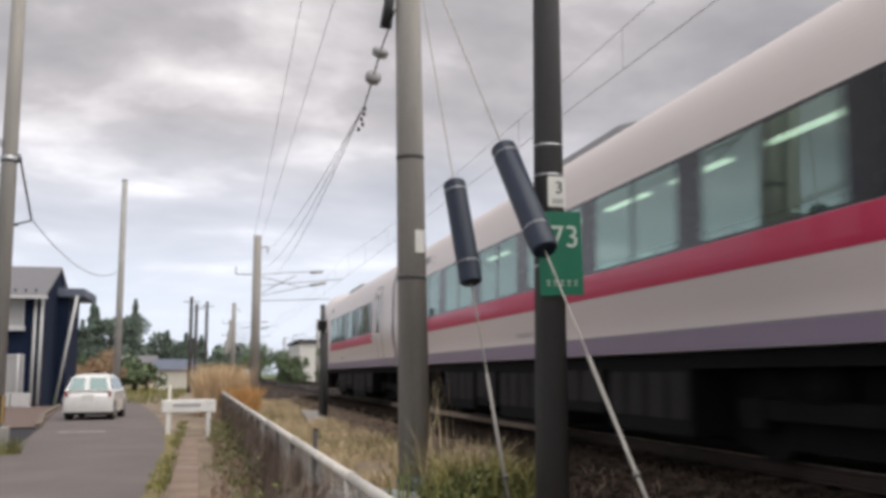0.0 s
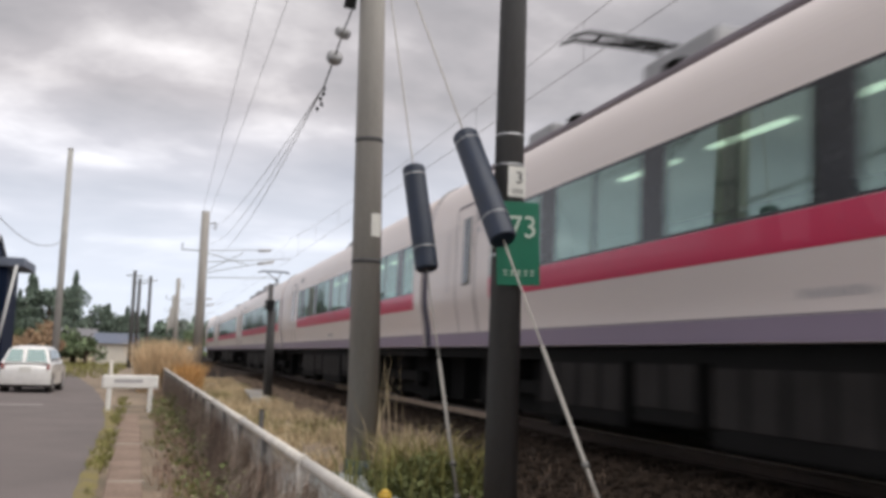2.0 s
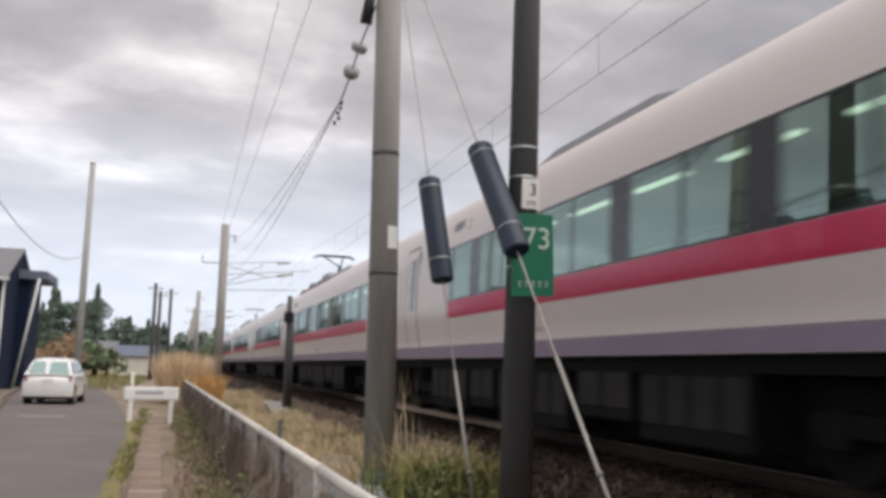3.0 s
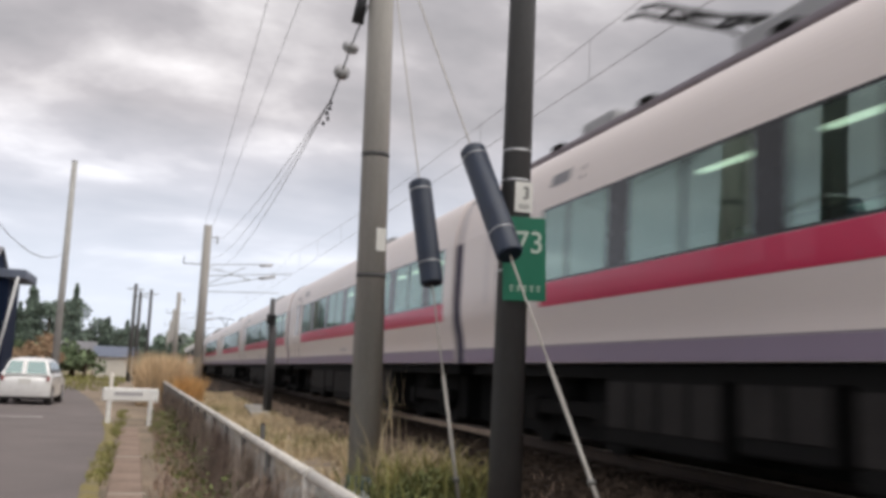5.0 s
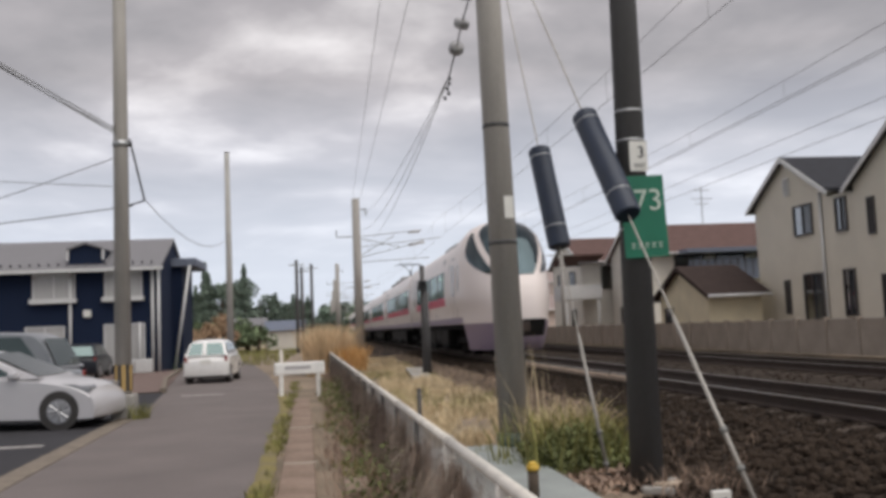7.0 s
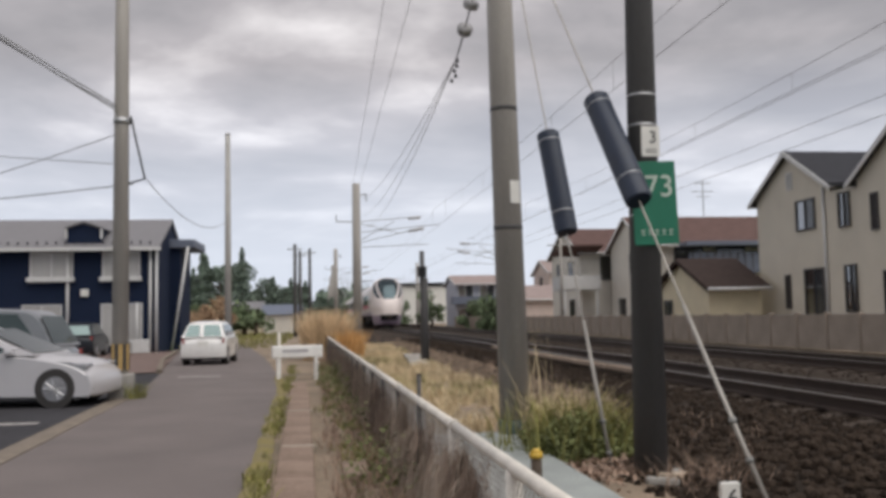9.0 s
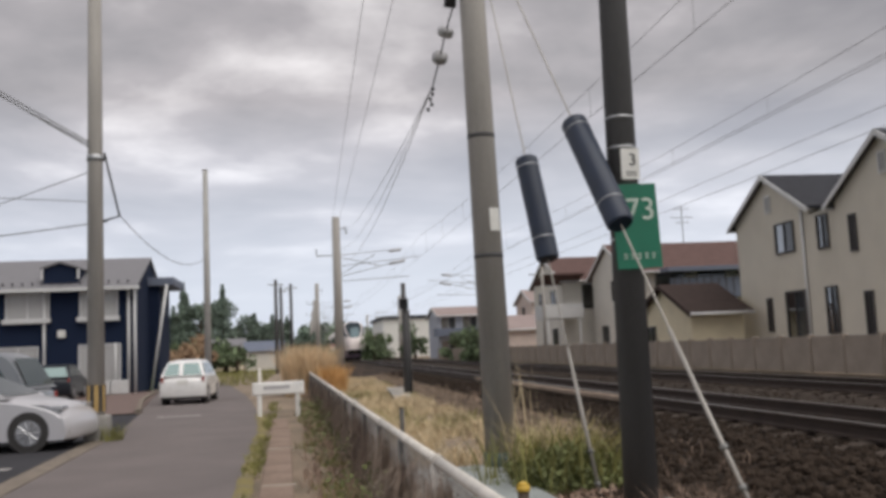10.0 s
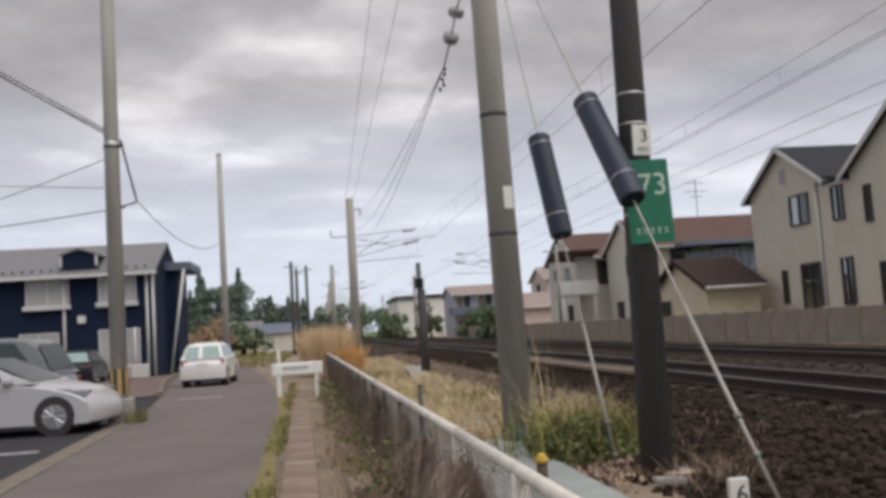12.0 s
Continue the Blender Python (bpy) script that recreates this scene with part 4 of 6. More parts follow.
def catenary_mast(x, y, h, side, label):
    p = thing("catenary_mast", label, "mast", pose(x, y, -0.05), "catenary masts along the line")
    bm = B(); rod(bm, (0, 0, 0), (0, 0, h), 0.24, 0.19, seg=12); part("shaft", bm, M["pole"], p)
    for z0, z1, ln in ((6.3, 6.55, 3.3), (5.75, 6.15, 4.2), (5.2, 5.9, 3.0), (6.25, 5.7, 2.2), (5.25, 6.3, 1.9), (5.0, 5.15, 3.6)):
        bm = B(); rod(bm, (0, 0, z0), (side * ln, 0, z1), 0.02, seg=6); part("arm", bm, M["wire"], p)
    bm = B(); rod(bm, (side * 2.6, 0, 5.8), (side * 3.4, 0, 5.95), 0.07, seg=8); part("insulator", bm, M["ceramic"], p)
    bm = B(); rod(bm, (side * 2.6, 0, 6.45), (side * 3.2, 0, 6.5), 0.07, seg=8); part("insulator", bm, M["ceramic"], p)
    bm = B(); rod(bm, (-side * 1.0, 0, 6.3), (0, 0, 6.3), 0.03, seg=6); rod(bm, (-side * 1.0, 0, 6.3), (-side * 1.0, 0, 6.65), 0.025, seg=6); part("bracket", bm, M["wire"], p)
    bm = B(); rod(bm, (0, 0, 7.6), (side * 0.5, 0, 7.7), 0.03, seg=6); rod(bm, (side * .5, 0, 7.7), (side * .5, 0, 7.35), 0.03, seg=6); part("top_hook", bm, M["wire"], p)
    return p


def make_far_line():
    catenary_mast(1.92, 45.3, 8.22, 1, "grey concrete catenary mast with bracket arms")
    for y, h in ((90, 8.3), (118, 8.3), (150, 8.3), (190, 8.3), (240, 8.3)):
        catenary_mast(2.0 + (y - 45) * 0.004 - 0.5, y, h, 1, "distant concrete catenary mast")
    for y in (62, 120, 180):
        catenary_mast(13.0, y, 8.6, -1, "catenary mast on the far side of the tracks")
    for x, y, h in ((-1.9, 75, 7.6), (-1.6, 80, 7.4), (-0.8, 85, 8.0)):
        p = thing("wooden_mast", "distant plain dark mast near the line", "mast", pose(x, y, -0.05), "distant masts")
        bm = B(); rod(bm, (0, 0, 0), (0, 0, h), 0.17, 0.13, seg=10); part("shaft", bm, M["pole_dark"], p)
        bm = B(); rod(bm, (-.6, 0, h - .4), (.6, 0, h - .4), 0.05, seg=6); part("crossarm", bm, M["wire"], p)
    # small signal by the track
    s = thing("trackside_signal", "short dark trackside post with a small signal head", "signal", pose(3.0, 26.0, 0.05))
    bm = B(); rod(bm, (0, 0, 0), (0, 0, 3.3), 0.085, 0.07, seg=10); part("shaft", bm, M["pole_dark"], s)
    bm = B(); rod(bm, (0.14, 0.3, 0), (0.14, 0.3, 2.55), 0.07, 0.06, seg=10); part("second_shaft", bm, M["pole_dark"], s)
    bm = B(); box(bm, (-0.02, -0.12, 2.70), (0.26, 0.2, 0.30), bevel=0.03); hd = part("signal_head", bm, M["cable"], s)
    bm = B(); rod(bm, (-0.02, -0.34, 2.74), (-0.02, -0.2, 2.74), 0.08, seg=12, caps=False); part("hood", bm, M["cable"], hd)
    # contact and carrier wires over both tracks
    for cx, zc, zm in ((TRACK_A, 6.02, 6.82), (TRACK_B, 6.05, 6.65)):
        wire_run("contact_wire", (cx, -45, zc), (cx, 300, zc), 0.0, 0.0075, "bare contact wire over the track", 6)
        for a, b in ((-45, 0), (0, 45), (45, 90), (90, 150), (150, 240)):
            wire_run("carrier_wire", (cx, a, zm + .25), (cx, b, zm + .25), 0.5, 0.0065, "carrier wire sagging over the track", 8)
        bm = B()
        for k in range(-6, 20):
            y = k * 5.0 + 2.5
            t = (y % 45) / 45
            rod(bm, (cx, y, zc), (cx, y, zm + .25 - 0.5 * 4 * t * (1 - t)), 0.004, seg=4, caps=False)
        tagged(part("dropper_wires", bm, M["wire"]), "row of thin dropper wires", "wire", "overhead wires", "stuff")
    for x, z in ((13.0, 6.35), (13.0, 5.9), (12.6, 7.2)):
        wire_run("feeder_wire", (x, -45, z), (x, 300, z), 0.0, 0.0085, "feeder wire on the far side of the tracks", 6)
    for x, z in ((0.76, 8.9), (1.7, 8.9)):
        wire_run("high_wire", (x, -40, z), (1.75 + (x - .76) * .4, 45.25, 8.1), 0.3, 0.006, "thin wire running high along the lane", 12)


# ---- the train ----
LOW = [(1.372, 1.07), (1.380, 1.25), (1.390, 1.42), (1.428, 1.61), (1.466, 1.79), (1.473, 1.95), (1.473, 2.07)]
UP = [(1.45, 3.03), (1.425, 3.22), (1.36, 3.50), (1.26, 3.72), (1.12, 3.87), (0.8, 4.0), (0.35, 4.06), (0.0, 4.08)]


def soften(pts, n=2):
    """Rounds an open outline by cutting its corners."""
    for _ in range(n):
        q = [pts[0]]
        for (a, b), (c, d) in zip(pts, pts[1:]):
            q += [(a * .75 + c * .25, b * .75 + d * .25), (a * .25 + c * .75, b * .25 + d * .75)]
        pts = q + [pts[-1]]
    return pts


LOW, UP = soften(LOW), soften(UP)


def side_strip(s, z0, z1, out):
    """Outline (x, z) of a thin skin over the side between two heights, standing out by a few millimetres."""
    ring = [(x, z) for x, z in LOW + UP if z0 < z < z1]
    zz, xx = [p[1] for p in LOW + UP], [p[0] for p in LOW + UP]
    ring = [(float(np.interp(z0, zz, xx)), z0)] + ring + [(float(np.interp(z1, zz, xx)), z1)]
    return [(s * (x + out), z) for x, z in ring] + [(s * (x - .02), z) for x, z in ring[::-1]]


def car_door(car, s, d0, wide):
    """A plug door with rounded frame, rain hood, tall window and step seam."""
    bm = B()
    prism(bm, side_strip(s, 1.29, 3.30, .004), d0, d0 + wide)
    dr = part("door", bm, M["body"], car)
    bm = B()
    prism(bm, side_strip(s, 2.03, 3.10, .0075), d0 + wide * .20, d0 + wide * .62)
    part("door_window", bm, M["door_glass"], dr, "narrow dark door window")
    for e in (d0 - .022, d0 + wide):
        bm = B()
        prism(bm, side_strip(s, 1.29, 3.30, .007), e, e + .022)
        part("door_seam", bm, M["seam"], dr)
    bm = B()
    prism(bm, side_strip(s, 3.30, 3.335, .014), d0 - .022, d0 + wide + .022)
    part("door_hood", bm, M["seal"], dr, "grey rain hood over the door")


def car_shell(car, y0, y1, wins, doors, first_pillar=1.9):
    """Shell, glazing, doors and stripes of one carriage between y0 and y1 under the part car; wins: (from, to) of the glazed band."""
    inner = 0.07
    bm = B()
    prism(bm, LOW[::-1] + [(-x, z) for x, z in LOW] + [(-1.473 + inner, 2.07), (-1.31, 1.12), (1.31, 1.12), (1.473 - inner, 2.07)], y0, y1)
    part("lower_side", bm, M["body"], car)
    bm = B()
    arch = UP + [(-x, z) for x, z in UP[-2::-1]]
    prism(bm, arch + [(x * 0.93, 3.03 + (z - 3.03) * 0.82) for x, z in arch[::-1]], y0, y1)
    part("roof", bm, M["body"], car)
    w0, w1 = wins
    for a, b in ((y0, w0), (w1, y1)):
        for s in (-1, 1):
            bm = B()
            prism(bm, [(s * 1.473, 2.07), (s * 1.45, 3.03), (s * 1.385, 3.03), (s * 1.403, 2.07)], a, b)
            part("side_panel", bm, M["body"], car)
    # wide dark pillars between pairs of panes, a thin bar inside each pair
    bars, c = [(w0 - .02, w0 + .03)], first_pillar
    while c - 1.3 < w1 - .1:
        if w0 + .2 < c - 1.28 < w1 - .2:
            bars.append((c - 1.31, c - 1.25))
        if w0 + .3 < c < w1 - .2:
            bars.append((c - .24, c + .24))
        c += 2.55
    bars.append((w1 - .03, w1 + .02))
    for s in (-1, 1):
        for (a0, a1), (b0, b1) in zip(bars, bars[1:]):
            bm = B()
            prism(bm, [(s * 1.468, 2.10), (s * 1.447, 3.00), (s * 1.441, 3.00), (s * 1.462, 2.10)], a1, b0)
            pane = part("window_pane", bm, M["tint"], car)
            pane.visible_shadow = False
        for a, b in bars:
            bm = B()
            prism(bm, [(s * 1.472, 2.07), (s * 1.449, 3.03), (s * 1.40, 3.03), (s * 1.42, 2.07)], a, b)
            part("window_pillar", bm, M["black"], car)
        for z0, z1, x0, x1 in ((2.068, 2.10, 1.473, 1.472), (3.00, 3.032, 1.450, 1.449)):
            bm = B()
            prism(bm, [(s * x0, z0), (s * x1, z1), (s * (x1 - .05), z1), (s * (x0 - .05), z0)], w0, w1)
            part("window_rail", bm, M["black"], car)
        bm = B()
        prism(bm, side_strip(s, 1.77, 2.066, .006), w0 - 0.04, w1)
        part("red_band", bm, M["red"], car, "crimson band below the windows")
        bm = B()
        prism(bm, side_strip(s, 1.075, 1.275, .006), y0 + .02, y1 - .02)
        part("sill_band", bm, M["purple"], car, "mauve band along the sill")
        bm = B()
        prism(bm, side_strip(s, 1.278, 1.292, .004), y0 + .02, y1 - .02)
        part("sill_groove", bm, M["seal"], car)
        bm = B()
        e = w1 if w0 < 5 else w0 + .6
        prism(bm, side_strip(s, 3.30, 3.46, .006), e - .68, e - .14)
        part("destination_display", bm, M["display"], car, "small grey display panel")
        for z in (3.24, 3.36):
            bm = B()
            prism(bm, side_strip(s, z, z + .05, .010), e - 1.10, e - 1.05)
            part("door_lamp", bm, M["seal"], car)
        bm = B()
        for k in range(9):
            prism(bm, side_strip(s, 1.40, 1.40 + (.075 if k % 3 else .055), .004), 9.3 + k * .085, 9.345 + k * .085)
        part("small_writing", bm, M["sign_grey"], car, "short row of grey lettering near the sill")
        for d0, wide in doors:
            if wide < .6:
                bm = B()
                prism(bm, side_strip(s, 2.15, 3.05, .006), d0, d0 + wide * .5)
                part("cab_door_window", bm, M["door_glass"], car, "narrow dark cab door window")
                continue
            car_door(car, s, d0, wide)
            k = 1 if d0 > w1 else -1
            a = d0 - .26 if k > 0 else d0 + wide + .1
            bm = B()
            prism(bm, side_strip(s, 2.98, 3.20, .005), a, a + .15)
            part("car_number_panel", bm, M["display"], car, "small grey panel beside the door")
            bm = B()
            prism(bm, side_strip(s, 2.80, 2.88, .005), a + .03, a + .11)
            part("round_mark", bm, M["sign_grey"], car)
            bm = B()
            prism(bm, side_strip(s, 1.95, 2.95, .003), d0 + wide + .32, d0 + wide + .55)
            part("side_grille", bm, M["panel_faint"], car, "faint pale grey panel on the side")
    for y in (y0, y1):
        bm = B()
        ring = LOW + UP
        prism(bm, ring + [(-x, z) for x, z in ring[-2::-1]], y - .03, y + .03) if y > 3.5 else box(bm, (0, y, 2.3), (2.6, .06, 2))
        part("end_wall", bm, M["bellows"], car)
    # inside
    bm = B()
    k = w0 + .5
    while k < w1 - 1.4:
        box(bm, (-0.45, k + .6, 3.22), (0.12, 1.3, 0.025))
        k += 2.0
    part("ceiling_light", bm, M["strip"], car, "glowing strip lights inside")
    bm = B()
    k = w0 + .6
    box(bm, (0, 0, 0), (0.42, 0.12, 0.75), bevel=0.04)
    st = part("seat", bm, M["seat"], car, "", pose(-1.12, k, 1.75))
    while k < w1 - .5:
        for x in (-1.12, -.66, .66, 1.12):
            if (x, k) != (-1.12, w0 + .6):
                share("seat", st.data, car, pose(x, k, 1.75))
        k += 0.98
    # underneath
    # the second box is an added dark core, closing the view where shade lies
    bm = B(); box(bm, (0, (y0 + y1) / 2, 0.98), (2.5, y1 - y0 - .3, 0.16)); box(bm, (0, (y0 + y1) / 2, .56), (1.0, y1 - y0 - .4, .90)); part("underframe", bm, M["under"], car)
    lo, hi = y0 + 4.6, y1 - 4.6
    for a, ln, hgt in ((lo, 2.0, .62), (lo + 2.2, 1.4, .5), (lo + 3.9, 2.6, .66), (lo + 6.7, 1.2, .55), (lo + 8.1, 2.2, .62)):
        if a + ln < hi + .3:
            # boxes reach extra low so no lit ground shows beneath
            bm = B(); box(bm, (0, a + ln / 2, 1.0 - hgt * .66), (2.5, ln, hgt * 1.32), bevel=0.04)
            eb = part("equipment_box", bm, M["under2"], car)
            n = max(2, int(ln / .5))
            for k in range(n):
                for s in (-1, 1):
                    bm = B(); box(bm, (s * 1.253, a + (k + .5) * ln / n, 1.0 - hgt * .62), (.02, ln / n - .1, hgt * .8), bevel=.006); part("box_cover", bm, M["under3"], eb)
    for c in (y0 + 2.9, y1 - 2.9):
        # the solid middle is an added dark block standing in for shade between wheels
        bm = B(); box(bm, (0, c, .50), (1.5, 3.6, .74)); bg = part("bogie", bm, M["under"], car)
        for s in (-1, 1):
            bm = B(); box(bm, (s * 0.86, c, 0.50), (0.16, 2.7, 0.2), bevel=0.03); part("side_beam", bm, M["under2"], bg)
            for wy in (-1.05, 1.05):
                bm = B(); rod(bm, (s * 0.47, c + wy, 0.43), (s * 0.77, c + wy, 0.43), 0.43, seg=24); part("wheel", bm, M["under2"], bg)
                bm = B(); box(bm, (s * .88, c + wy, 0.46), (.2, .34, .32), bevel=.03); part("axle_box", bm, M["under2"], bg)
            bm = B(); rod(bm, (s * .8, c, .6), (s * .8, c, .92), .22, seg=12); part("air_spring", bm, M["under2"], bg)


def gangway(car):
    """The cloth gangway between two carriages, with pale hood above, nearly flush with the sides."""
    def loop(pts, k, half):
        bm = B()
        ring = [(x * k, z) for x, z in pts]
        prism(bm, ring + [(-x, z) for x, z in ring[::-1]], .09 - half, .09 + half)
        return bm
    low = LOW + [(1.452, 3.02)]
    g = part("bellows", loop(low, .965, .25), M["skirt_grey"], car, "dark blue-grey gangway cloth")
    for k in (-.16, -.05, .06, .17):
        bm = loop(low, .978, .022)
        bmesh.ops.translate(bm, verts=bm.verts[:], vec=(0, k, 0))
        part("bellows_fold", bm, M["skirt_grey"], g)
    part("gangway_hood", loop([(1.452, 3.02)] + UP[1:-1], .972, .25), M["hood_pale"], car, "pale grey hood over the gangway")
    bm = B()
    crest = [p for p in UP if p[1] > 3.62]
    arch = [(x * 1.012, z + .035) for x, z in crest] + [(-x * 1.012, z + .035) for x, z in crest[-2::-1]]
    prism(bm, arch + [(x * .9, z - .12) for x, z in arch[::-1]], -.20, -.10)
    part("roof_end_rim", bm, M["sign_grey"], car, "raised pale rim at the roof's end")


def car_roof_gear(car, y0):
    bm = B()
    prism(bm, [(y0 + 6.2, 3.95), (y0 + 7.4, 4.17), (y0 + 10.4, 4.17), (y0 + 11.8, 3.95)], -.78, .78, 'x')
    part("roof_unit", bm, M["roof_gear"], car, "grey air-conditioning unit")


def pantograph(car, y):
    """A half-raised single-arm current collector with its insulators, boxes and roof conduits."""
    bm = B(); box(bm, (0, y, 4.20), (1.3, 1.5, .08), bevel=.02); base = part("pantograph_base", bm, M["under2"], car)
    for x in (-.5, .5):
        for dy in (-.6, .6):
            bm = B(); rod(bm, (x, y + dy, 4.02), (x, y + dy, 4.18), .07, .05, seg=8); part("insulator", bm, M["roof_gear"], base)
    bm = B(); rod(bm, (0, y - .55, 4.26), (0, y - 1.15, 4.86), .045, seg=8); rod(bm, (.14, y - .5, 4.26), (.08, y - 1.1, 4.82), .02, seg=6); part("lower_arm", bm, M["under2"], base)
    bm = B()
    for s in (-1, 1):
        rod(bm, (s * .05, y - 1.15, 4.86), (s * .38, y + .35, 5.36), .026, seg=6)
    part("upper_arm", bm, M["under2"], base)
    for d in (.2, .52):
        bm = B(); rod(bm, (-.62, y + d, 5.42), (.62, y + d, 5.42), .032, seg=6)
        for s in (-1, 1):
            rod(bm, (s * .62, y + d, 5.42), (s * .86, y + d, 5.33), .024, seg=6)
        part("contact_bar", bm, M["under2"], base)
    bm = B(); rod(bm, (-.4, y + .2, 5.39), (-.4, y + .52, 5.39), .02, seg=6); rod(bm, (.4, y + .2, 5.39), (.4, y + .52, 5.39), .02, seg=6); part("head_tie", bm, M["under2"], base)
    for dy, ln, hg in ((1.5, .9, .30), (-2.3, 1.5, .34)):
        bm = B(); box(bm, (-.1, y + dy, 4.05 + hg / 2), (1.3, ln, hg), bevel=.05); part("roof_box", bm, M["roof_gear"], car, "pale grey roof box")
    for s in (-1, 1):
        bm = B()
        box(bm, (s * 0.96, y - .9, 4.005), (.07, 8.4, .075), bevel=.02)
        part("roof_conduit", bm, M["seal"], car, "long dark conduit along the roof edge")
        for k in range(3):
            bm = B(); box(bm, (s * 0.96, y + 2.2 - k * 2.4, 4.06), (.13, .3, .08), bevel=.03); part("conduit_bracket", bm, M["under2"], car)


NOSE = 3.0
CENTRE = [(0.60, 0.22), (0.30, 0.45), (0.12, 0.8), (0.05, 1.15), (0.05, 1.5), (0.10, 1.85), (0.20, 2.2), (0.36, 2.5), (0.58, 2.85), (0.86, 3.25), (1.2, 3.65), (1.62, 4.0), (2.1, 4.27), (2.6, 4.41), (3.0, 4.45)]
CAB = [(1.18, 0.22), (1.30, 0.8)] + LOW + [(1.45, 3.03), (1.425, 3.25), (1.36, 3.55), (1.23, 3.92), (0.96, 4.2), (0.54, 4.38), (0.0, 4.45)]


def nose_point(z, u, off=0.0):
    """The nose's skin at height z, u from -1 to 1 across."""
    w = float(np.interp(z, [p[1] for p in CAB], [p[0] for p in CAB]))
    c = float(np.interp(z, [p[1] for p in CENTRE], [p[0] for p in CENTRE]))
    t = abs(u)
    k = t * (1.35 - .35 * t * t)
    return ((w + off) * (k if u > 0 else -k), c - off + (NOSE - c) * k ** 3.6, z + off * 0.4)


def make_nose(car):
    us = np.linspace(-1, 1, 41)
    zs = np.concatenate([np.linspace(1.07, 3.9, 32), np.linspace(3.94, 4.449, 14)])
    bm = B(); sheet(bm, [[nose_point(z, u) for u in us] for z in zs]); part("nose", bm, M["body"], car)
    arch = [p for p in CAB if p[1] >= 3.03]
    arch = arch + [(-x, z) for x, z in arch[-2::-1]]
    rows_ = []
    for k in range(9):
        f = k / 8
        e = f * f * (3 - 2 * f)
        rows_.append([(x, NOSE + 3.0 * f, z + (np.interp(abs(x), [p[0] for p in UP[::-1]], [p[1] for p in UP[::-1]]) + .005 - z) * e) for x, z in arch])
    bm = B(); sheet(bm, rows_); part("cab_fairing", bm, M["body"], car, "raised white cab roof")
    zs = np.linspace(0.22, 1.07, 9)
    bm = B(); sheet(bm, [[nose_point(z, u) for u in us] for z in zs]); sk = part("front_skirt", bm, M["purple"], car, "mauve front skirt")
    # no hole is cut: a near-black sheet paints the shade of the coupler recess
    bm = B(); sheet(bm, [[nose_point(z, u, .012) for u in np.linspace(-.44, .44, 13)] for z in np.linspace(.62, 1.13, 6)]); part("coupler_opening", bm, M["under"], sk, "near-black sheet for the shaded coupler opening")
    bm = B(); rod(bm, (0, -.08, .9), (0, .4, .9), .12, seg=12); box(bm, (0, -.06, .9), (.3, .16, .3), bevel=.03); part("coupler", bm, M["rail"], sk)

    def edge(z):
        t = (z - 2.5) / 1.75
        return 0.22 + 0.40 * min(1, t * 1.15) ** .8
    rows_ = []
    for z in np.linspace(2.5, 4.37, 20):
        t = (z - 2.5) / 1.87
        m = edge(z) * (1 - .9 * max(0, t - .82) ** 1.2)
        rows_.append([nose_point(z, u, .015) for u in np.linspace(-m, m, 19)])
    bm = B(); sheet(bm, rows_); part("windscreen", bm, M["screen"], car, "dark curved windscreen")
    for s in (-1, 1):
        rows_ = []
        for z in np.linspace(2.46, 4.0, 16):
            t = (z - 2.46) / 1.54
            m = edge(z) + .11
            o = m + .01 + 0.30 * math.sin(math.pi * min(1, t * .9 + .03)) ** .8 * (1 - .35 * t)
            rows_.append([nose_point(z, s * u, .015) for u in np.linspace(m, min(.93, o), 8)])
        bm = B(); sheet(bm, rows_); part("side_window", bm, M["screen"], car, "dark side cab window")


def dup(ob, parent, m=None):
    c = ob.copy()
    scene.collection.objects.link(c)
    c.parent = parent
    if m is not None:
        c.matrix_basis = m
    for k in list(ob.children):
        dup(k, c)
    return c


def make_train():
    tr = thing("express_train", "long white electric express train with a crimson band and mauve sill", "train")
    # tail carriage with the cab
    bm = B(); box(bm, (0, 11.5, 1.10), (2.5, 16.0, 0.05)); tail = part("carriage", bm, M["under"], tr, "end carriage with rounded cab")
    car_shell(tail, NOSE, 19.84, (6.6, 16.66), ((3.15, .5), (4.1, .9), (17.37, .88)), 8.65)
    car_roof_gear(tail, 0)
    make_nose(tail)
    bm = B(); box(bm, (0, 10, 1.10), (2.5, 19.0, 0.05)); mid = part("carriage", bm, M["under"], tr, "", pose(0, 20, 0))
    car_shell(mid, 0.34, 19.84, (0.85, 16.68), ((17.37, .88),))
    car_roof_gear(mid, 0)
    gangway(mid)
    bm = B(); box(bm, (0, 10, 1.10), (2.5, 19.0, 0.05)); first = part("carriage", bm, M["under"], tr, "", pose(0, 80, 0))
    car_shell(first, 0.34, 19.84, (0.80, 13.6), ((15.80, .88),))
    car_roof_gear(first, 0)
    gangway(first)
    bm = B(); box(bm, (0, 10, 1.10), (2.5, 19.0, 0.05)); other = part("carriage", bm, M["under"], tr, "", pose(0, 120, 0))
    car_shell(other, 0.34, 19.84, (0.85, 15.7), ((16.41, .88),))
    car_roof_gear(other, 0)
    gangway(other)
    for k in (1, 2, 3, 5, 7, 8):
        c = mid if k == 1 else dup(mid, tr, pose(0, 20 * k, 0))
    for c in tr.children:
        if round(c.location.y / 20) in (1, 5, 7):
            pantograph(c, 15.1)
    dup(tail, tr, pose(0, 200, 0, 0, 0, 180))
    return tr


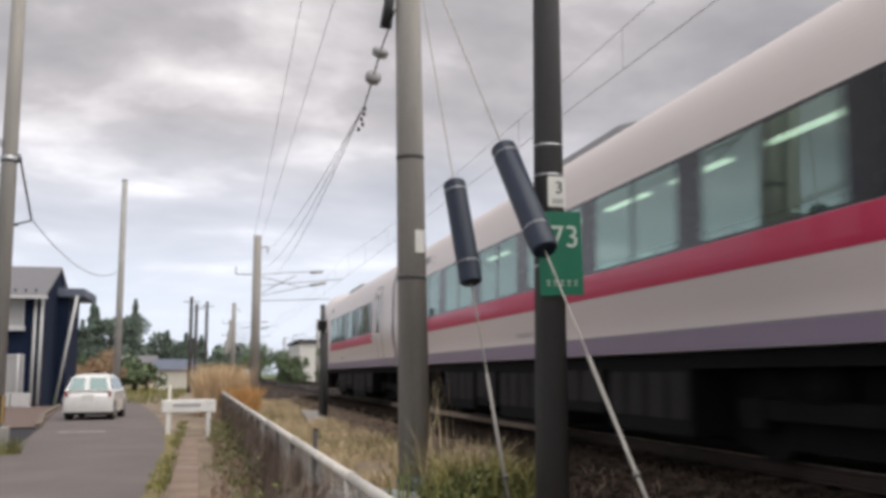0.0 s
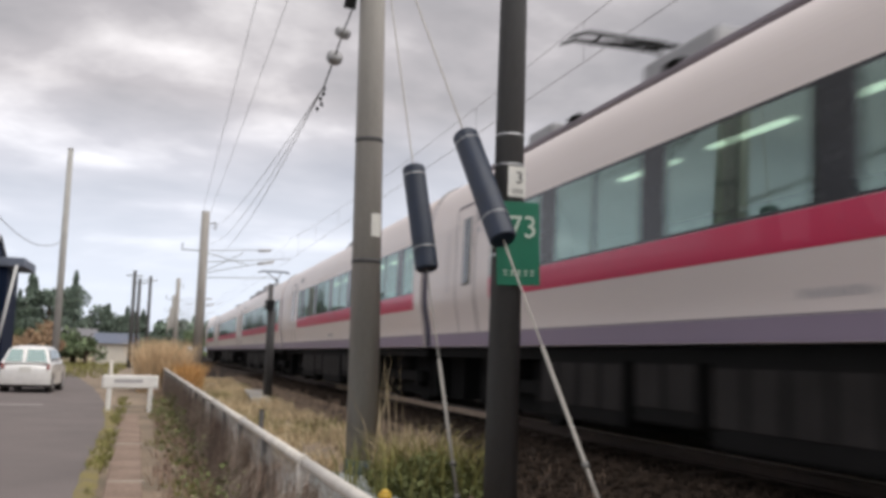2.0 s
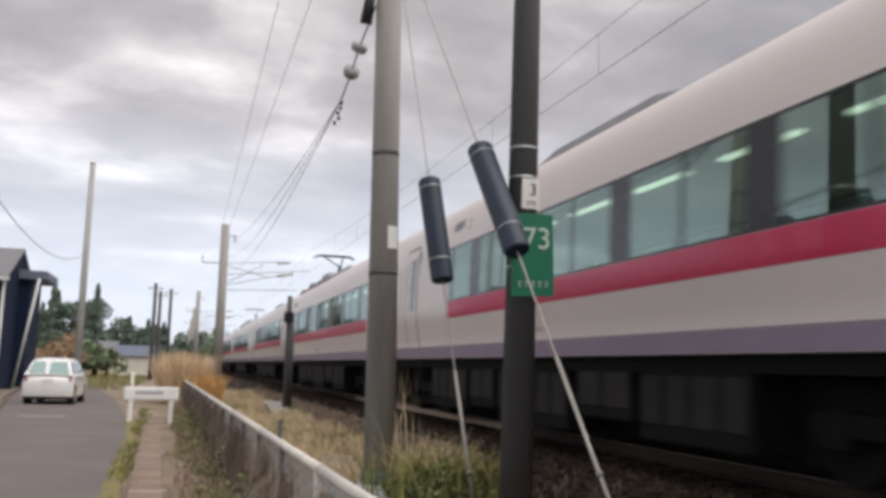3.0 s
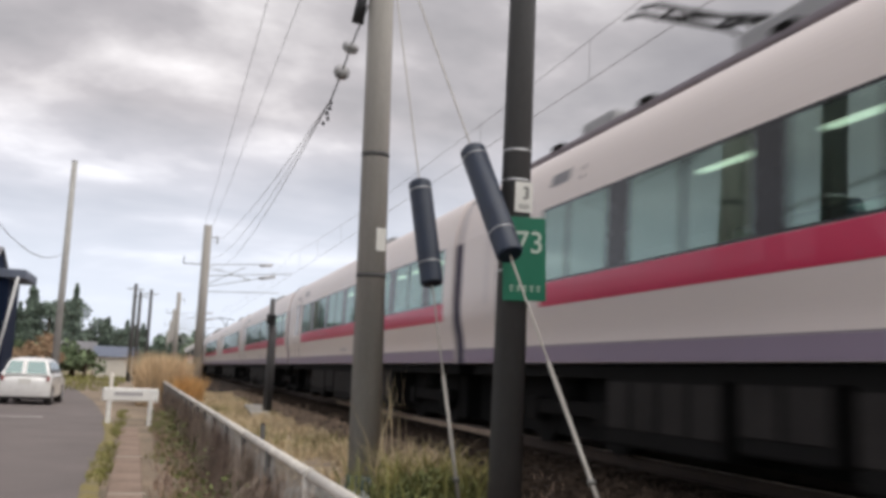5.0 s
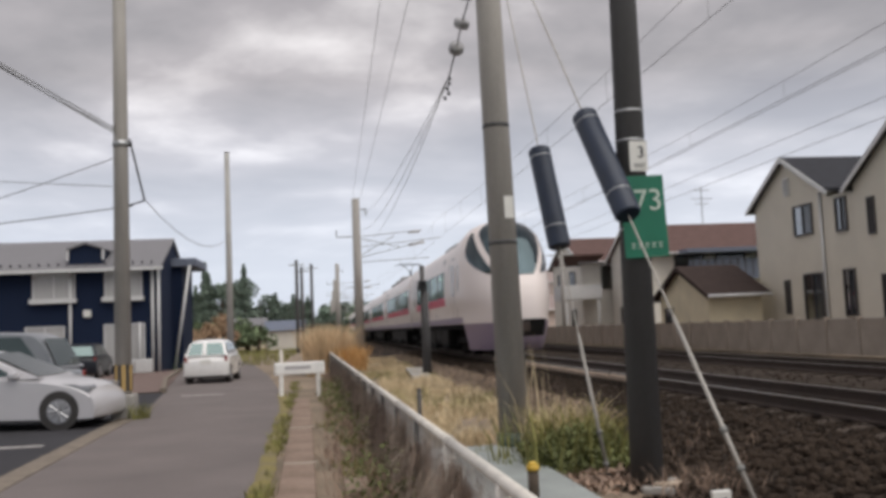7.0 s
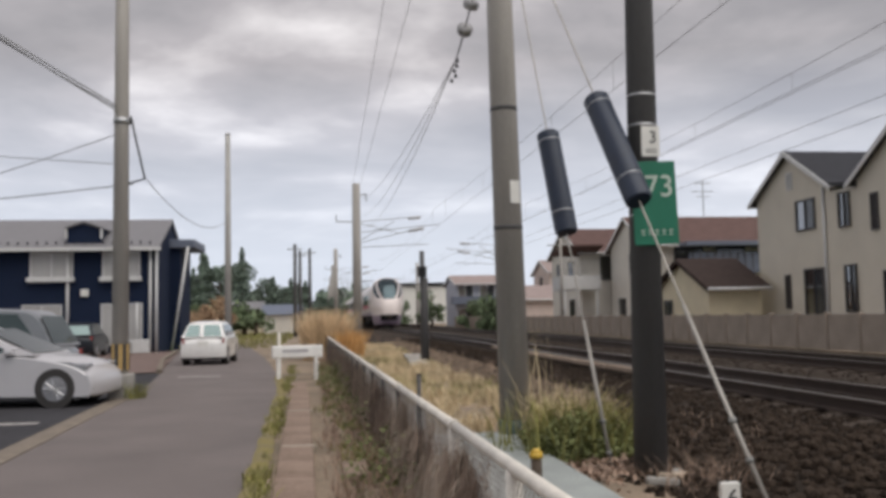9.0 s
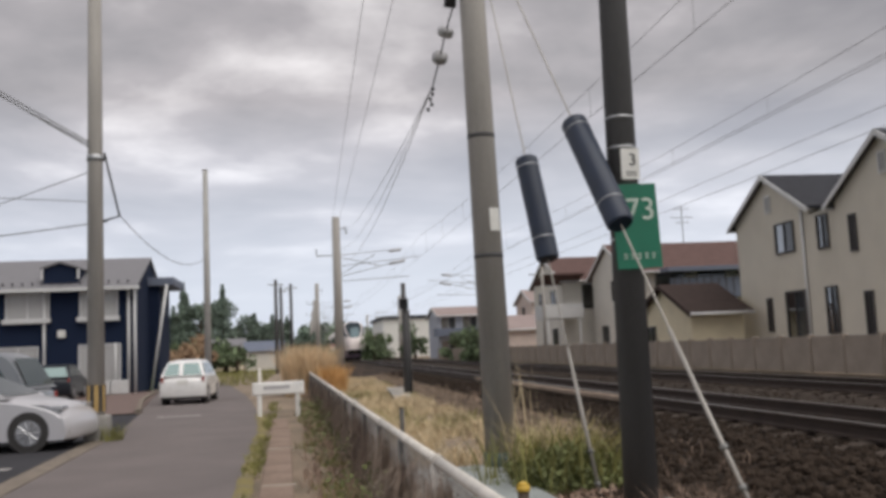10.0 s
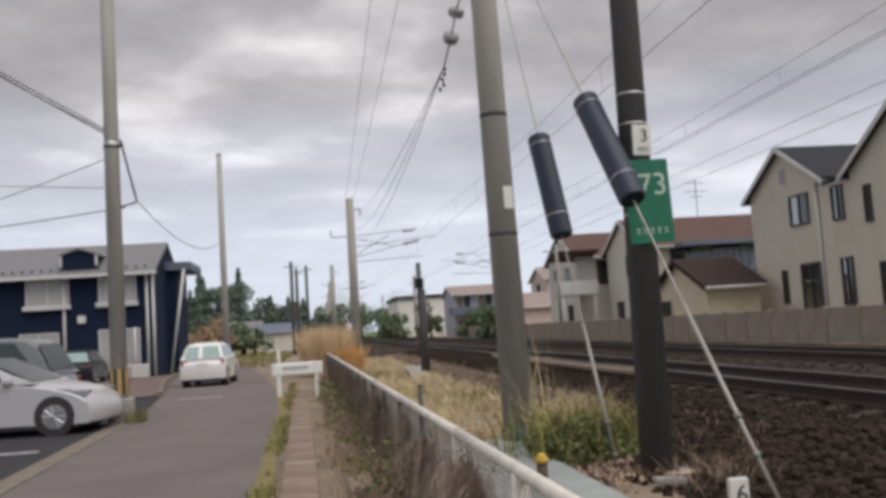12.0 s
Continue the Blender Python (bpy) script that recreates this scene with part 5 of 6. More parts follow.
# ---- the lane's left side ----
def make_car(name, label, at, length, width, side, roof, paint, wheel_y, wheel_r=0.31, glass_from=0.86, group="parked cars"):
    """A car along +y. side: lower outline (y, z) from the tail over the bonnet line; roof: cabin outline (y, z)."""
    car = thing(name, label, "car", at, group)
    hw = width / 2
    bm = B()
    rings = []
    side = soften(side + side[:1], 2)[:-1]
    for x in [hw * v for v in (-1, -.985, -.94, -.86, -.7, -.4, 0, .4, .7, .86, .94, .985, 1)]:
        q = abs(x / hw)
        k, dz = 1.014 - .05 * q ** 3.5, .012 - .075 * q ** 7
        cy = length / 2
        rings.append([(x, cy + (y - cy) * k, z + (dz if z > .6 else 0)) for y, z in side])
    V = sheet(bm, rings, close=True)
    bm.faces.new(V[0]); bm.faces.new(V[-1][::-1])
    body = part("body", bm, paint, car)
    bm = B()
    zb = min(p[1] for p in roof)
    zt = max(p[1] for p in roof)
    rings = []
    shell = roof[:1] + soften(roof[:], 2) + roof[-1:]
    for x in (-1, -.97, -.9, -.7, -.35, 0, .35, .7, .9, .97, 1):
        drop = .055 * abs(x) ** 6
        rings.append([(x * (hw - .03 - .17 * (z - zb) / (zt - zb)), y, z - (drop if z > zb + .1 else 0)) for y, z in shell])
    V = sheet(bm, rings, close=True)
    bm.faces.new(V[0]); bm.faces.new(V[-1][::-1])
    part("cabin", bm, paint, car)
    # glazing: side panes, front and rear screens, set a few millimetres proud
    ry = [p[0] for p in roof]
    y0, y1 = min(ry), max(ry)
    top = [p for p in roof if p[1] > zt - 0.09]
    ta, tb = min(p[0] for p in top), max(p[0] for p in top)
    m = zb + .06
    for s in (-1, 1):
        cut = [(y0 + (ta - y0) * .25 + .12, m), (ta + .06, zt - .14), ((ta + tb) / 2 - .04, zt - .12), ((ta + tb) / 2 - .04, m)]
        cut2 = [((ta + tb) / 2 + .04, m), ((ta + tb) / 2 + .04, zt - .12), (tb - .04, zt - .15), (y1 - (y1 - tb) * .28 - .15, m)]
        for c in (cut, cut2):
            bm = B()
            f = [bm.verts.new((s * (hw - .03 - .17 * (z - zb) / (zt - zb) + .008), y, z)) for y, z in c]
            g = [bm.verts.new((s * (hw - .03 - .17 * (z - zb) / (zt - zb) - .01), y, z)) for y, z in c]
            bm.faces.new(f); bm.faces.new(g[::-1])
            for i in range(4):
                bm.faces.new((f[i], f[(i + 1) % 4], g[(i + 1) % 4], g[i]))
            part("side_window", bm, M["car_glass"], car)
    for p0, p1, d in ((roof[0], roof[1], -1), (roof[-1], roof[-2], 1)):
        bm = B()
        pts = []
        for t in (0.08, 0.95):
            y = p0[0] + (p1[0] - p0[0]) * t; z = p0[1] + (p1[1] - p0[1]) * t
            wv = hw - .03 - .17 * (z - zb) / (zt - zb) - .09
            pts.append([(-wv, y + d * .012, z + .012), (wv, y + d * .012, z + .012)])
        sheet(bm, pts)
        part("rear_screen" if d < 0 else "windscreen", bm, M["car_glass"], car)
    for s in (-1, 1):
        for wy in wheel_y:
            bm = B()
            rod(bm, (s * (hw - .2), wy, wheel_r), (s * (hw - .0), wy, wheel_r), wheel_r, seg=28)
            w = part("wheel", bm, M["tyre"], car)
            bm = B()
            rod(bm, (s * (hw - .01), wy, wheel_r), (s * (hw + .008), wy, wheel_r), wheel_r * .66, seg=24)
            for k in range(10):
                a = k * 2 * math.pi / 10
                rod(bm, (s * (hw + .010), wy, wheel_r), (s * (hw + .010), wy + math.cos(a) * wheel_r * .6, wheel_r + math.sin(a) * wheel_r * .6), .022, seg=6)
            rod(bm, (s * (hw + .0), wy, wheel_r), (s * (hw + .026), wy, wheel_r), wheel_r * .16, seg=12)
            part("rim", bm, M["rim"], w)
            bm = B()
            rod(bm, (s * (hw - .12), wy, wheel_r + .01), (s * (hw + .004), wy, wheel_r + .01), wheel_r + .03, seg=28)
            part("wheel_arch", bm, M["tape_black"], car)
    zf = max(z for y, z in side if y > length - .6)
    for s in (-1, 1):
        bm = B(); box(bm, (s * (hw - .24), length - .30, zf - .11), (.34, .26, .09), bevel=.03); part("headlight", bm, M["lamp_clear"], car)
        bm = B(); box(bm, (s * (hw - .08), .045, .80), (.08, .08, .16), bevel=.02); part("tail_light", bm, M["lamp_red"], car)
    bm = B(); box(bm, (0, .0, .72), (.34, .05, .16)); part("rear_plate", bm, M["sign_white"], car)
    bm = B(); box(bm, (0, length - .06, .34), (width * .62, .06, .12), bevel=.02); part("grille", bm, M["tape_black"], car)
    bm = B(); box(bm, (0, length * .5, .22), (width * .9, length * .86, .12)); part("underside", bm, M["tape_black"], car)
    return car


def make_cars():
    hatch = [(0.05, .25), (0.0, .55), (0.06, .98), (1.2, 0.98), (2.9, .96), (3.6, .89), (4.1, .78), (4.40, .64), (4.50, .44), (4.50, .20), (4.42, .17)]
    cabin = [(0.12, .91), (0.45, 1.18), (1.2, 1.40), (1.9, 1.45), (2.4, 1.40), (3.45, .91)]
    hb = make_car("hatchback", "pearl-silver low hatchback parked nose to the lane", pose(-8.25, 17.9, 0, 0, 0, -96), 4.5, 1.76, hatch, cabin, M["silver"], (0.86, 3.80), 0.32)
    for s in (-1, 1):
        bm = B(); prism(bm, [(4.30, .30), (4.46, .30), (4.40, .52), (4.33, .55)], s * .66, s * .80, 'x'); part("corner_vent", bm, M["tape_black"], hb, "black slanted corner vent")
        bm = B(); prism(bm, [(3.72, .80), (4.28, .60), (4.34, .66), (4.05, .78)], s * .70, s * .838, 'x'); part("headlamp_glass", bm, M["lamp_clear"], hb)
        bm = B(); box(bm, (s * .90, 3.02, .98), (.20, .16, .13), bevel=.04); part("door_mirror", bm, M["silver"], hb)
        for y in (1.55, 2.62):
            bm = B(); box(bm, (s * .872, y, .62), (.012, .012, .62)); part("door_gap", bm, M["tape_black"], hb)
        bm = B(); box(bm, (s * .862, 2.3, .27), (.03, 2.2, .06), bevel=.01); part("side_sill", bm, M["silver"], hb)
    bm = B(); prism(bm, [(4.36, .24), (4.49, .24), (4.50, .36), (4.38, .44)], -.52, .52, 'x'); part("lower_grille", bm, M["tape_black"], hb, "black lower grille")
    box_side = [(0.05, .25), (0.0, .5), (0.03, .92), (1.0, .95), (2.6, .95), (3.3, .86), (3.5, .62), (3.45, .24)]
    box_cab = [(0.06, .90), (0.28, 1.33), (0.6, 1.44), (1.8, 1.45), (2.2, 1.39), (2.95, .90)]
    sc = make_car("small_car", "small white hatchback stopped on the lane, tail towards the poles", pose(-3.76, 30.6, 0, 0, 0, -2), 3.5, 1.46, box_side, box_cab, M["car_white"], (0.62, 2.85), 0.29)
    bm = B(); box(bm, (-.06, .15, 1.12), (.13, .05, .46), Euler((radians(-27), 0, 0)).to_matrix(), bevel=.01); part("rear_pillar", bm, M["car_white"], sc, "white strip dividing the rear window")
    van = [(0.05, .28), (0.0, .6), (0.03, 1.02), (1.2, 1.05), (3.2, 1.05), (4.2, .95), (4.6, .7), (4.55, .26)]
    van_cab = [(0.06, .98), (0.42, 1.66), (0.8, 1.80), (2.6, 1.82), (3.2, 1.72), (4.1, 1.0)]
    make_car("minivan", "grey minivan parked tail to the lane behind the hatchback", pose(-5.42, 20.9, 0, 0, 0, 85), 4.6, 1.74, van, van_cab, M["car_grey"], (0.85, 3.75), 0.32)
    make_car("dark_car", "black compact car parked on the paved forecourt", pose(-9.95, 38.6, 0.03, 0, 0, 3), 3.9, 1.68, box_side[:5] + [(3.5, .88), (3.88, .64), (3.85, .24)], box_cab[:4] + [(2.3, 1.45), (3.2, .9)], M["car_dark"], (0.7, 3.1), 0.30)


def make_left_pole():
    p = thing("utility_pole", "grey concrete utility pole with faded black and yellow band", "utility pole", pose(-3.83, 18.4, -0.05))
    bm = B(); rod(bm, (0, 0, 0), (0, 0, 11.5), 0.165, 0.115, seg=24); part("shaft", bm, M["pole"], p)
    for k in range(14):
        a = 2 * math.pi * k / 14
        bm = B(); c = Vector((math.cos(a) * .168, math.sin(a) * .168, .84)); box(bm, c, (.012, .076, .50), Euler((0, 0, a)).to_matrix())
        part("warning_stripe", bm, M["tape_yellow"] if k % 2 else M["tape_black"], p)
    bm = B(); box(bm, (.03, -.03, .22), (.44, .42, .60), bevel=.03); part("footing", bm, M["concrete"], p, "square concrete footing")
    bm = B(); rod(bm, (0, 0, 5.5), (.22, 0, 5.5), .04, seg=8); rod(bm, (.17, 0, 5.62), (.45, 0, 4.35), .022, seg=6); rod(bm, (.45, 0, 4.35), (.1, 0, 4.25), .018, seg=6); part("bracket", bm, M["cable"], p)
    bm = B(); rod(bm, (0, 0, 5.45), (0, 0, 5.56), .16, seg=20); part("strap", bm, M["band"], p)
    for z, tz, x in ((5.75, 9.0, -9), (5.7, 8.8, -9.2), (5.65, 9.1, -8.8)):
        wire_run("cable", (-3.9, 18.3, z), (x - 8, 6.0, tz + 6.1), 0.7, 0.013, "thick black cable coming down to the pole", 14, "cables at the utility pole")
    wire_run("cable", (-3.9, 18.4, 5.2), (-22, 30, 3.6), 0.5, 0.010, "thin cable to the apartment house", 10, "cables at the utility pole")
    wire_run("cable", (-3.6, 18.4, 4.2), (-22, 24, 4.0), 0.3, 0.012, "cable sagging across the parking lot", 10, "cables at the utility pole")
    wire_run("cable", (-4.0, 18.4, 4.6), (-22, 18, 7.5), 0.5, 0.008, "thin cable over the parking lot", 10, "cables at the utility pole")
    wire_run("cable", (-3.4, 18.4, 4.35), (-3.65, 37.5, 5.5), 0.6, 0.012, "cable running on to the thin pole", 12, "cables at the utility pole")
    p = thing("thin_pole", "thin pale concrete pole beside the lane", "utility pole", pose(-3.62, 37.5, -0.05))
    bm = B(); rod(bm, (0, 0, 0), (0, 0, 9.1), 0.15, 0.10, seg=16); part("shaft", bm, M["pole_pale"], p)
    bm = B(); rod(bm, (0, 0, 9.1), (0, 0, 9.14), 0.11, seg=16); part("cap", bm, M["pole"], p)
    g = thing("guard_rail", "white painted steel guard barrier at the lane's bend", "guard barrier", pose(-0.50, 22.3, -0.05, 0, 0, 6))
    bm = B(); box(bm, (0, 0, .72), (1.22, .06, .30), bevel=.03); part("beam", bm, M["guard_white"], g)
    for x in (-.45, 0.45):
        bm = B(); box(bm, (x, .02, .33), (.10, .08, .68), bevel=.015); part("leg", bm, M["guard_white"], g)
    bm = B(); box(bm, (-.05, -.034, .74), (.62, .006, .07)); part("inscription", bm, M["sign_grey"], g, "faded grey inscription")
    bm = B(); box(bm, (.57, .35, .62), (.06, .8, .14), bevel=.02); part("side_beam", bm, M["guard_white"], g)
    bm = B(); rod(bm, (-.42, .3, 0), (-.42, .3, 1.2), .035, seg=8); part("rear_post", bm, M["galv"], g)


def window(parent, c, w, h, facing, frame_mat, sill=False, pane_mat=None):
    """A framed window on a wall; facing 'x-' or 'y-' is the way it looks."""
    bm = B()
    x, y, z = c
    def place(u, d, v, su, sd, sv):
        if facing == 'y-':
            box(bm, (x + u, y - d, z + v), (su, sd, sv))
        else:
            box(bm, (x - d, y - u, z + v), (sd, su, sv))
    def corner(u, d, v):
        return bm.verts.new((x + u, y - d, z + v) if facing == 'y-' else (x - d, y - u, z + v))
    loops = []
    for d in (-.01, .07):
        for g in (.03, -.03):
            loops.append([corner(a * (w / 2 + g), d, b * (h / 2 + g)) for a, b in ((-1, -1), (1, -1), (1, 1), (-1, 1))])
    for a, b in ((0, 2), (1, 3), (2, 3), (0, 1)):
        for i in range(4):
            bm.faces.new((loops[a][i], loops[a][(i + 1) % 4], loops[b][(i + 1) % 4], loops[b][i]))
    wn = part("window", bm, frame_mat, parent)
    bm = B(); place(0, .03, 0, .045, .075, h - .06); part("mullion", bm, frame_mat, wn)
    if sill:
        bm = B(); place(0, .07, -h / 2 - .065, w + .2, .2, .06); part("window_sill", bm, frame_mat, wn)
    for s in (-1, 1):
        bm = B(); place(s * w / 4, .012, 0, w / 2 - .05, .02, h - .05); part("pane", bm, pane_mat or M["win_dark" if s > 0 else "win_pale"], wn)
    return wn


def make_apartments():
    y0, y1, x0, x1 = 44.0, 51.0, -27.0, -7.45
    eave, ridge = 4.95, 6.55
    h = thing("apartment_house", "two-storey navy-blue apartment house with grey metal roof", "house", pose(0, 0, 0))
    bm = B(); box(bm, ((x0 + x1) / 2, (y0 + y1) / 2, eave / 2), (x1 - x0, y1 - y0, eave)); prism(bm, [(y0, eave), (y1, eave), ((y0 + y1) / 2, ridge - .05)], x0, x1, 'x')
    part("wall", bm, M["navy"], h)
    ym = (y0 + y1) / 2
    bm = B()
    prism(bm, [(y0 - .6, eave - .12), (y0 - .6, eave), (ym, ridge + .1), (ym, ridge - .02)], x0 - .4, x1 + .12, 'x')
    prism(bm, [(y1 + .6, eave - .12), (y1 + .6, eave), (ym, ridge + .1), (ym, ridge - .02)], x0 - .4, x1 + .12, 'x')
    rf = part("roof", bm, M["roof_grey"], h)
    bm = B(); box(bm, ((x0 + x1) / 2, y0 - .62, eave - .10), (x1 - x0 + .4, .14, .16)); part("gutter", bm, M["trim_white"], rf)
    bm = B()
    for k in range(46):
        box(bm, (x0 + .3 + k * .42, y0 - .25, eave + .22), (.06, .1, .12))
    part("snow_stops", bm, M["roof_dark"], rf)
    bm = B(); prism(bm, [(-11.55, 5.02), (-11.55, 5.86), (-10.8, 6.12), (-10.05, 5.86), (-10.05, 5.02)], y0 - .1, y0 + 2.4); dm = part("dormer", bm, M["navy"], rf)
    for s in (-1, 1):
        bm = B(); prism(bm, [(-10.8, 6.2), (-10.8 + s * .86, 5.9), (-10.8 + s * .86, 5.83), (-10.8, 6.11)], y0 - .25, y0 + 2.4); part("dormer_roof", bm, M["roof_grey"], dm)
        bm = B(); box(bm, (-10.8 + s * .79, y0 - .16, 5.62), (.1, .1, .5)); part("dormer_post", bm, M["trim_white"], dm)
    for c, w in ((-12.25, 1.85), (-9.13, 1.65), (-19.0, 1.75), (-22.5, 1.75)):
        window(h, (c, y0 - .01, 4.15), w, 1.15, 'y-', M["trim_white"], True, M["curtain"])
        bm = B()
        box(bm, (c, y0 - .18, 3.48), (w + .22, .3, .22), bevel=.02)
        part("window_ledge", bm, M["trim_white"], h)
    for c, w in ((-12.65, 1.7), (-9.1, 1.8), (-19.0, 1.75)):
        window(h, (c, y0 - .01, 1.35), w, 1.9, 'y-', M["trim_white"], False, M["curtain"])
    for x in (-7.80, -7.52, -11.5, -15.6):
        bm = B(); rod(bm, (x, y0 - .15, 0), (x, y0 - .15, eave), .07, seg=8); part("downpipe", bm, M["trim_white"], h)
    bm = B(); box(bm, (-10.75, y0 - .1, 2.85), (.34, .18, .34), bevel=.03); part("wall_lamp", bm, M["sign_white"], h)
    bm = B(); rod(bm, (-8.35, y0 - .35, 0), (-8.35, y0 - .35, 2.35), .05, seg=8); part("vent_pipe", bm, M["trim_white"], h)
    for x in (-8.9, -8.1, -10.3):
        bm = B(); box(bm, (x, y0 - .7, .34), (.75, .32, .62), bevel=.03); ac = tagged(part("heat_pump", bm, M["trim_white"]), "white air-conditioner unit standing by the wall", "air conditioner", "air conditioners")
    a = thing("annex", "dark flat-roofed stair annex beside the apartment house", "annex")
    bm = B(); box(bm, (-7.5, 49.2, 2.6), (1.1, 3.6, 5.2)); part("wall", bm, M["navy"], a)
    bm = B(); box(bm, (-7.15, 49.2, 5.38), (1.9, 4.2, .42), bevel=.03); part("roof", bm, M["blue_grey"], a)
    bm = B(); rod(bm, (-7.3, 46.9, 0), (-6.5, 46.9, 5.2), .07, seg=8); part("slanting_pipe", bm, M["trim_white"], a)


# ---- across the tracks ----
def gable_house(name, label, x0, x1, y0, y1, base, eave, ridge, wall, roof, over=0.28, axis='x', lip=0.22, board=None):
    """House with its ridge along an axis: 'x' shows its gable to the tracks."""
    h = thing(name, label, "house", None, "houses across the tracks")
    bm = B()
    box(bm, ((x0 + x1) / 2, (y0 + y1) / 2, (base + eave) / 2), (x1 - x0, y1 - y0, eave - base))
    m = (y0 + y1) / 2 if axis == 'x' else (x0 + x1) / 2
    t = 0.075
    if axis == 'x':
        prism(bm, [(y0, eave), (y1, eave), (m, ridge - .02)], x0, x1, 'x')
    else:
        prism(bm, [(x0, eave), (x1, eave), (m, ridge - .02)], y0, y1, 'y')
    part("wall", bm, wall, h)
    lo, hi = (y0, y1) if axis == 'x' else (x0, x1)
    a, b = (x0 - lip, x1 + lip) if axis == 'x' else (y0 - lip, y1 + lip)
    for s, e in ((-1, lo), (1, hi)):
        drop = (ridge - eave) / (m - lo) * over
        bm = B()
        prism(bm, [(e + s * over, eave - drop), (e + s * over, eave - drop + t), (m, ridge + t), (m, ridge)], a, b, axis)
        rf = part("roof", bm, roof, h)
        bm = B()
        pr = [(e + s * (over + .02), eave - drop - .10), (e + s * (over + .02), eave - drop + .06), (m, ridge + .07), (m, ridge - .12)]
        prism(bm, pr, a - .04, a + .0, axis)
        part("barge_board", bm, board or M["trim_white"], rf)
        bm = B()
        if axis == 'x':
            rod(bm, (a, e + s * (over + .05), eave - drop), (b, e + s * (over + .05), eave - drop), .06, seg=8)
        else:
            rod(bm, (e + s * (over + .05), a, eave - drop), (e + s * (over + .05), b, eave - drop), .06, seg=8)
        part("gutter", bm, M["trim_white"], rf)
    return h


def make_houses():
    h = gable_house("house", "cream two-storey house with dark slate gable roof", 17.25, 26, 28.4, 33.6, 0.1, 5.7, 7.2, M["siding"], M["roof_dark"])
    window(h, (17.25, 30.0, 4.8), 1.2, 1.05, 'x-', M["frame_dark"])
    window(h, (17.25, 29.6, 2.0), 1.2, 1.7, 'x-', M["frame_dark"])
    window(h, (17.25, 31.4, 2.1), .3, 1.2, 'x-', M["frame_dark"])
    window(h, (17.25, 31.0, 6.15), .3, .6, 'x-', M["trim_white"])
    bm = B(); rod(bm, (17.18, 28.75, .2), (17.18, 28.75, 5.6), .05, seg=8); part("downpipe", bm, M["trim_white"], h)
    bm = B(); box(bm, (19.5, 27.4, 2.75), (4.6, 2.4, 5.3)); wing = part("wing", bm, M["siding"], h)
    window(h, (17.2, 27.5, 4.7), .6, 1.1, 'x-', M["frame_dark"]); window(h, (17.2, 27.3, 2.1), .6, 1.5, 'x-', M["frame_dark"])
    bm = B(); prism(bm, [(26.1, 5.32), (26.1, 5.42), (28.5, 5.72), (28.5, 5.62)], 17.05, 21.9, 'x'); part("wing_roof", bm, M["roof_dark"], h)
    h = gable_house("house", "cream two-storey house with steep dark gable roof", 16.9, 26, 21.0, 26.3, 0.1, 5.5, 7.15, M["siding"], M["roof_dark"])
    window(h, (16.9, 22.75, 4.62), 1.1, 1.12, 'x-', M["frame_dark"])
    window(h, (16.9, 22.6, 1.9), 1.1, 1.5, 'x-', M["frame_dark"])
    window(h, (16.9, 25.4, 4.4), .3, 1.1, 'x-', M["frame_dark"]); window(h, (16.9, 24.9, 1.9), .35, 1.3, 'x-', M["frame_dark"])
    window(h, (16.9, 23.7, 6.25), .3, .6, 'x-', M["trim_white"])
    h = gable_house("shed", "yellowed plastered shed with brown tiled gable roof", 14.5, 16.6, 32.3, 37.2, 0.1, 2.45, 3.5, M["siding3"], M["roof_tile"], .45, board=M["roof_tile"])
    window(h, (14.5, 36.2, 1.4), .8, 1.0, 'x-', M["frame_dark"])
    h = gable_house("house", "long house with brown roof and dark balcony", 17.6, 30, 47, 53, 0.1, 5.3, 6.85, M["siding2"], M["roof_brown"], .6, 'x')
    # the third box is a dark band under the eave, standing in for shade
    bm = B(); box(bm, (24.5, 46.3, 3.6), (10, 1.2, .15)); box(bm, (24.5, 45.75, 4.0), (10, .06, 1.1)); box(bm, (24.5, 46.0, 5.02), (10.6, 1.6, .22)); bal = part("balcony", bm, M["blue_grey"], h, "dark balcony front")
    for k in range(24):
        bm = B(); box(bm, (19.7 + k * .42, 45.70, 4.1), (.05, .04, .95)); part("baluster", bm, M["frame_dark"], bal)
    for x in (20.0, 22.4, 24.8, 27.2):
        window(h, (x, 46.98, 4.3), 1.6, 1.5, 'y-', M["frame_dark"], False, M["win_dark"])
    window(h, (17.6, 49.0, 4.2), 1.0, 1.1, 'x-', M["frame_dark"]); window(h, (17.6, 51, 1.7), 1.0, 1.1, 'x-', M["frame_dark"])
    h = gable_house("house", "white two-storey house with reddish roof and small balcony", 16.0, 22, 54, 61, 0.1, 5.3, 6.9, M["siding2"], M["roof_brown"], .4, 'x')
    window(h, (16.0, 56, 4.1), 1.2, 1.2, 'x-', M["frame_dark"]); window(h, (16.0, 59, 4.1), 1.0, 1.2, 'x-', M["frame_dark"]); window(h, (16.0, 56, 1.6), 1.0, 1.4, 'x-', M["frame_dark"])
    window(h, (18.0, 53.98, 4.2), 1.5, 1.4, 'y-', M["frame_dark"])
    bm = B(); box(bm, (15.5, 53.3, 2.9), (2.4, 2.0, .15)); box(bm, (15.5, 52.3, 3.3), (2.4, .08, .8)); box(bm, (14.3, 53.3, 3.3), (.08, 2.0, .8)); part("balcony", bm, M["trim_white"], h)
    for x in (14.5, 16.5):
        bm = B(); rod(bm, (x, 52.4, .1), (x, 52.4, 2.9), .06, seg=8); part("balcony_post", bm, M["trim_white"], h)
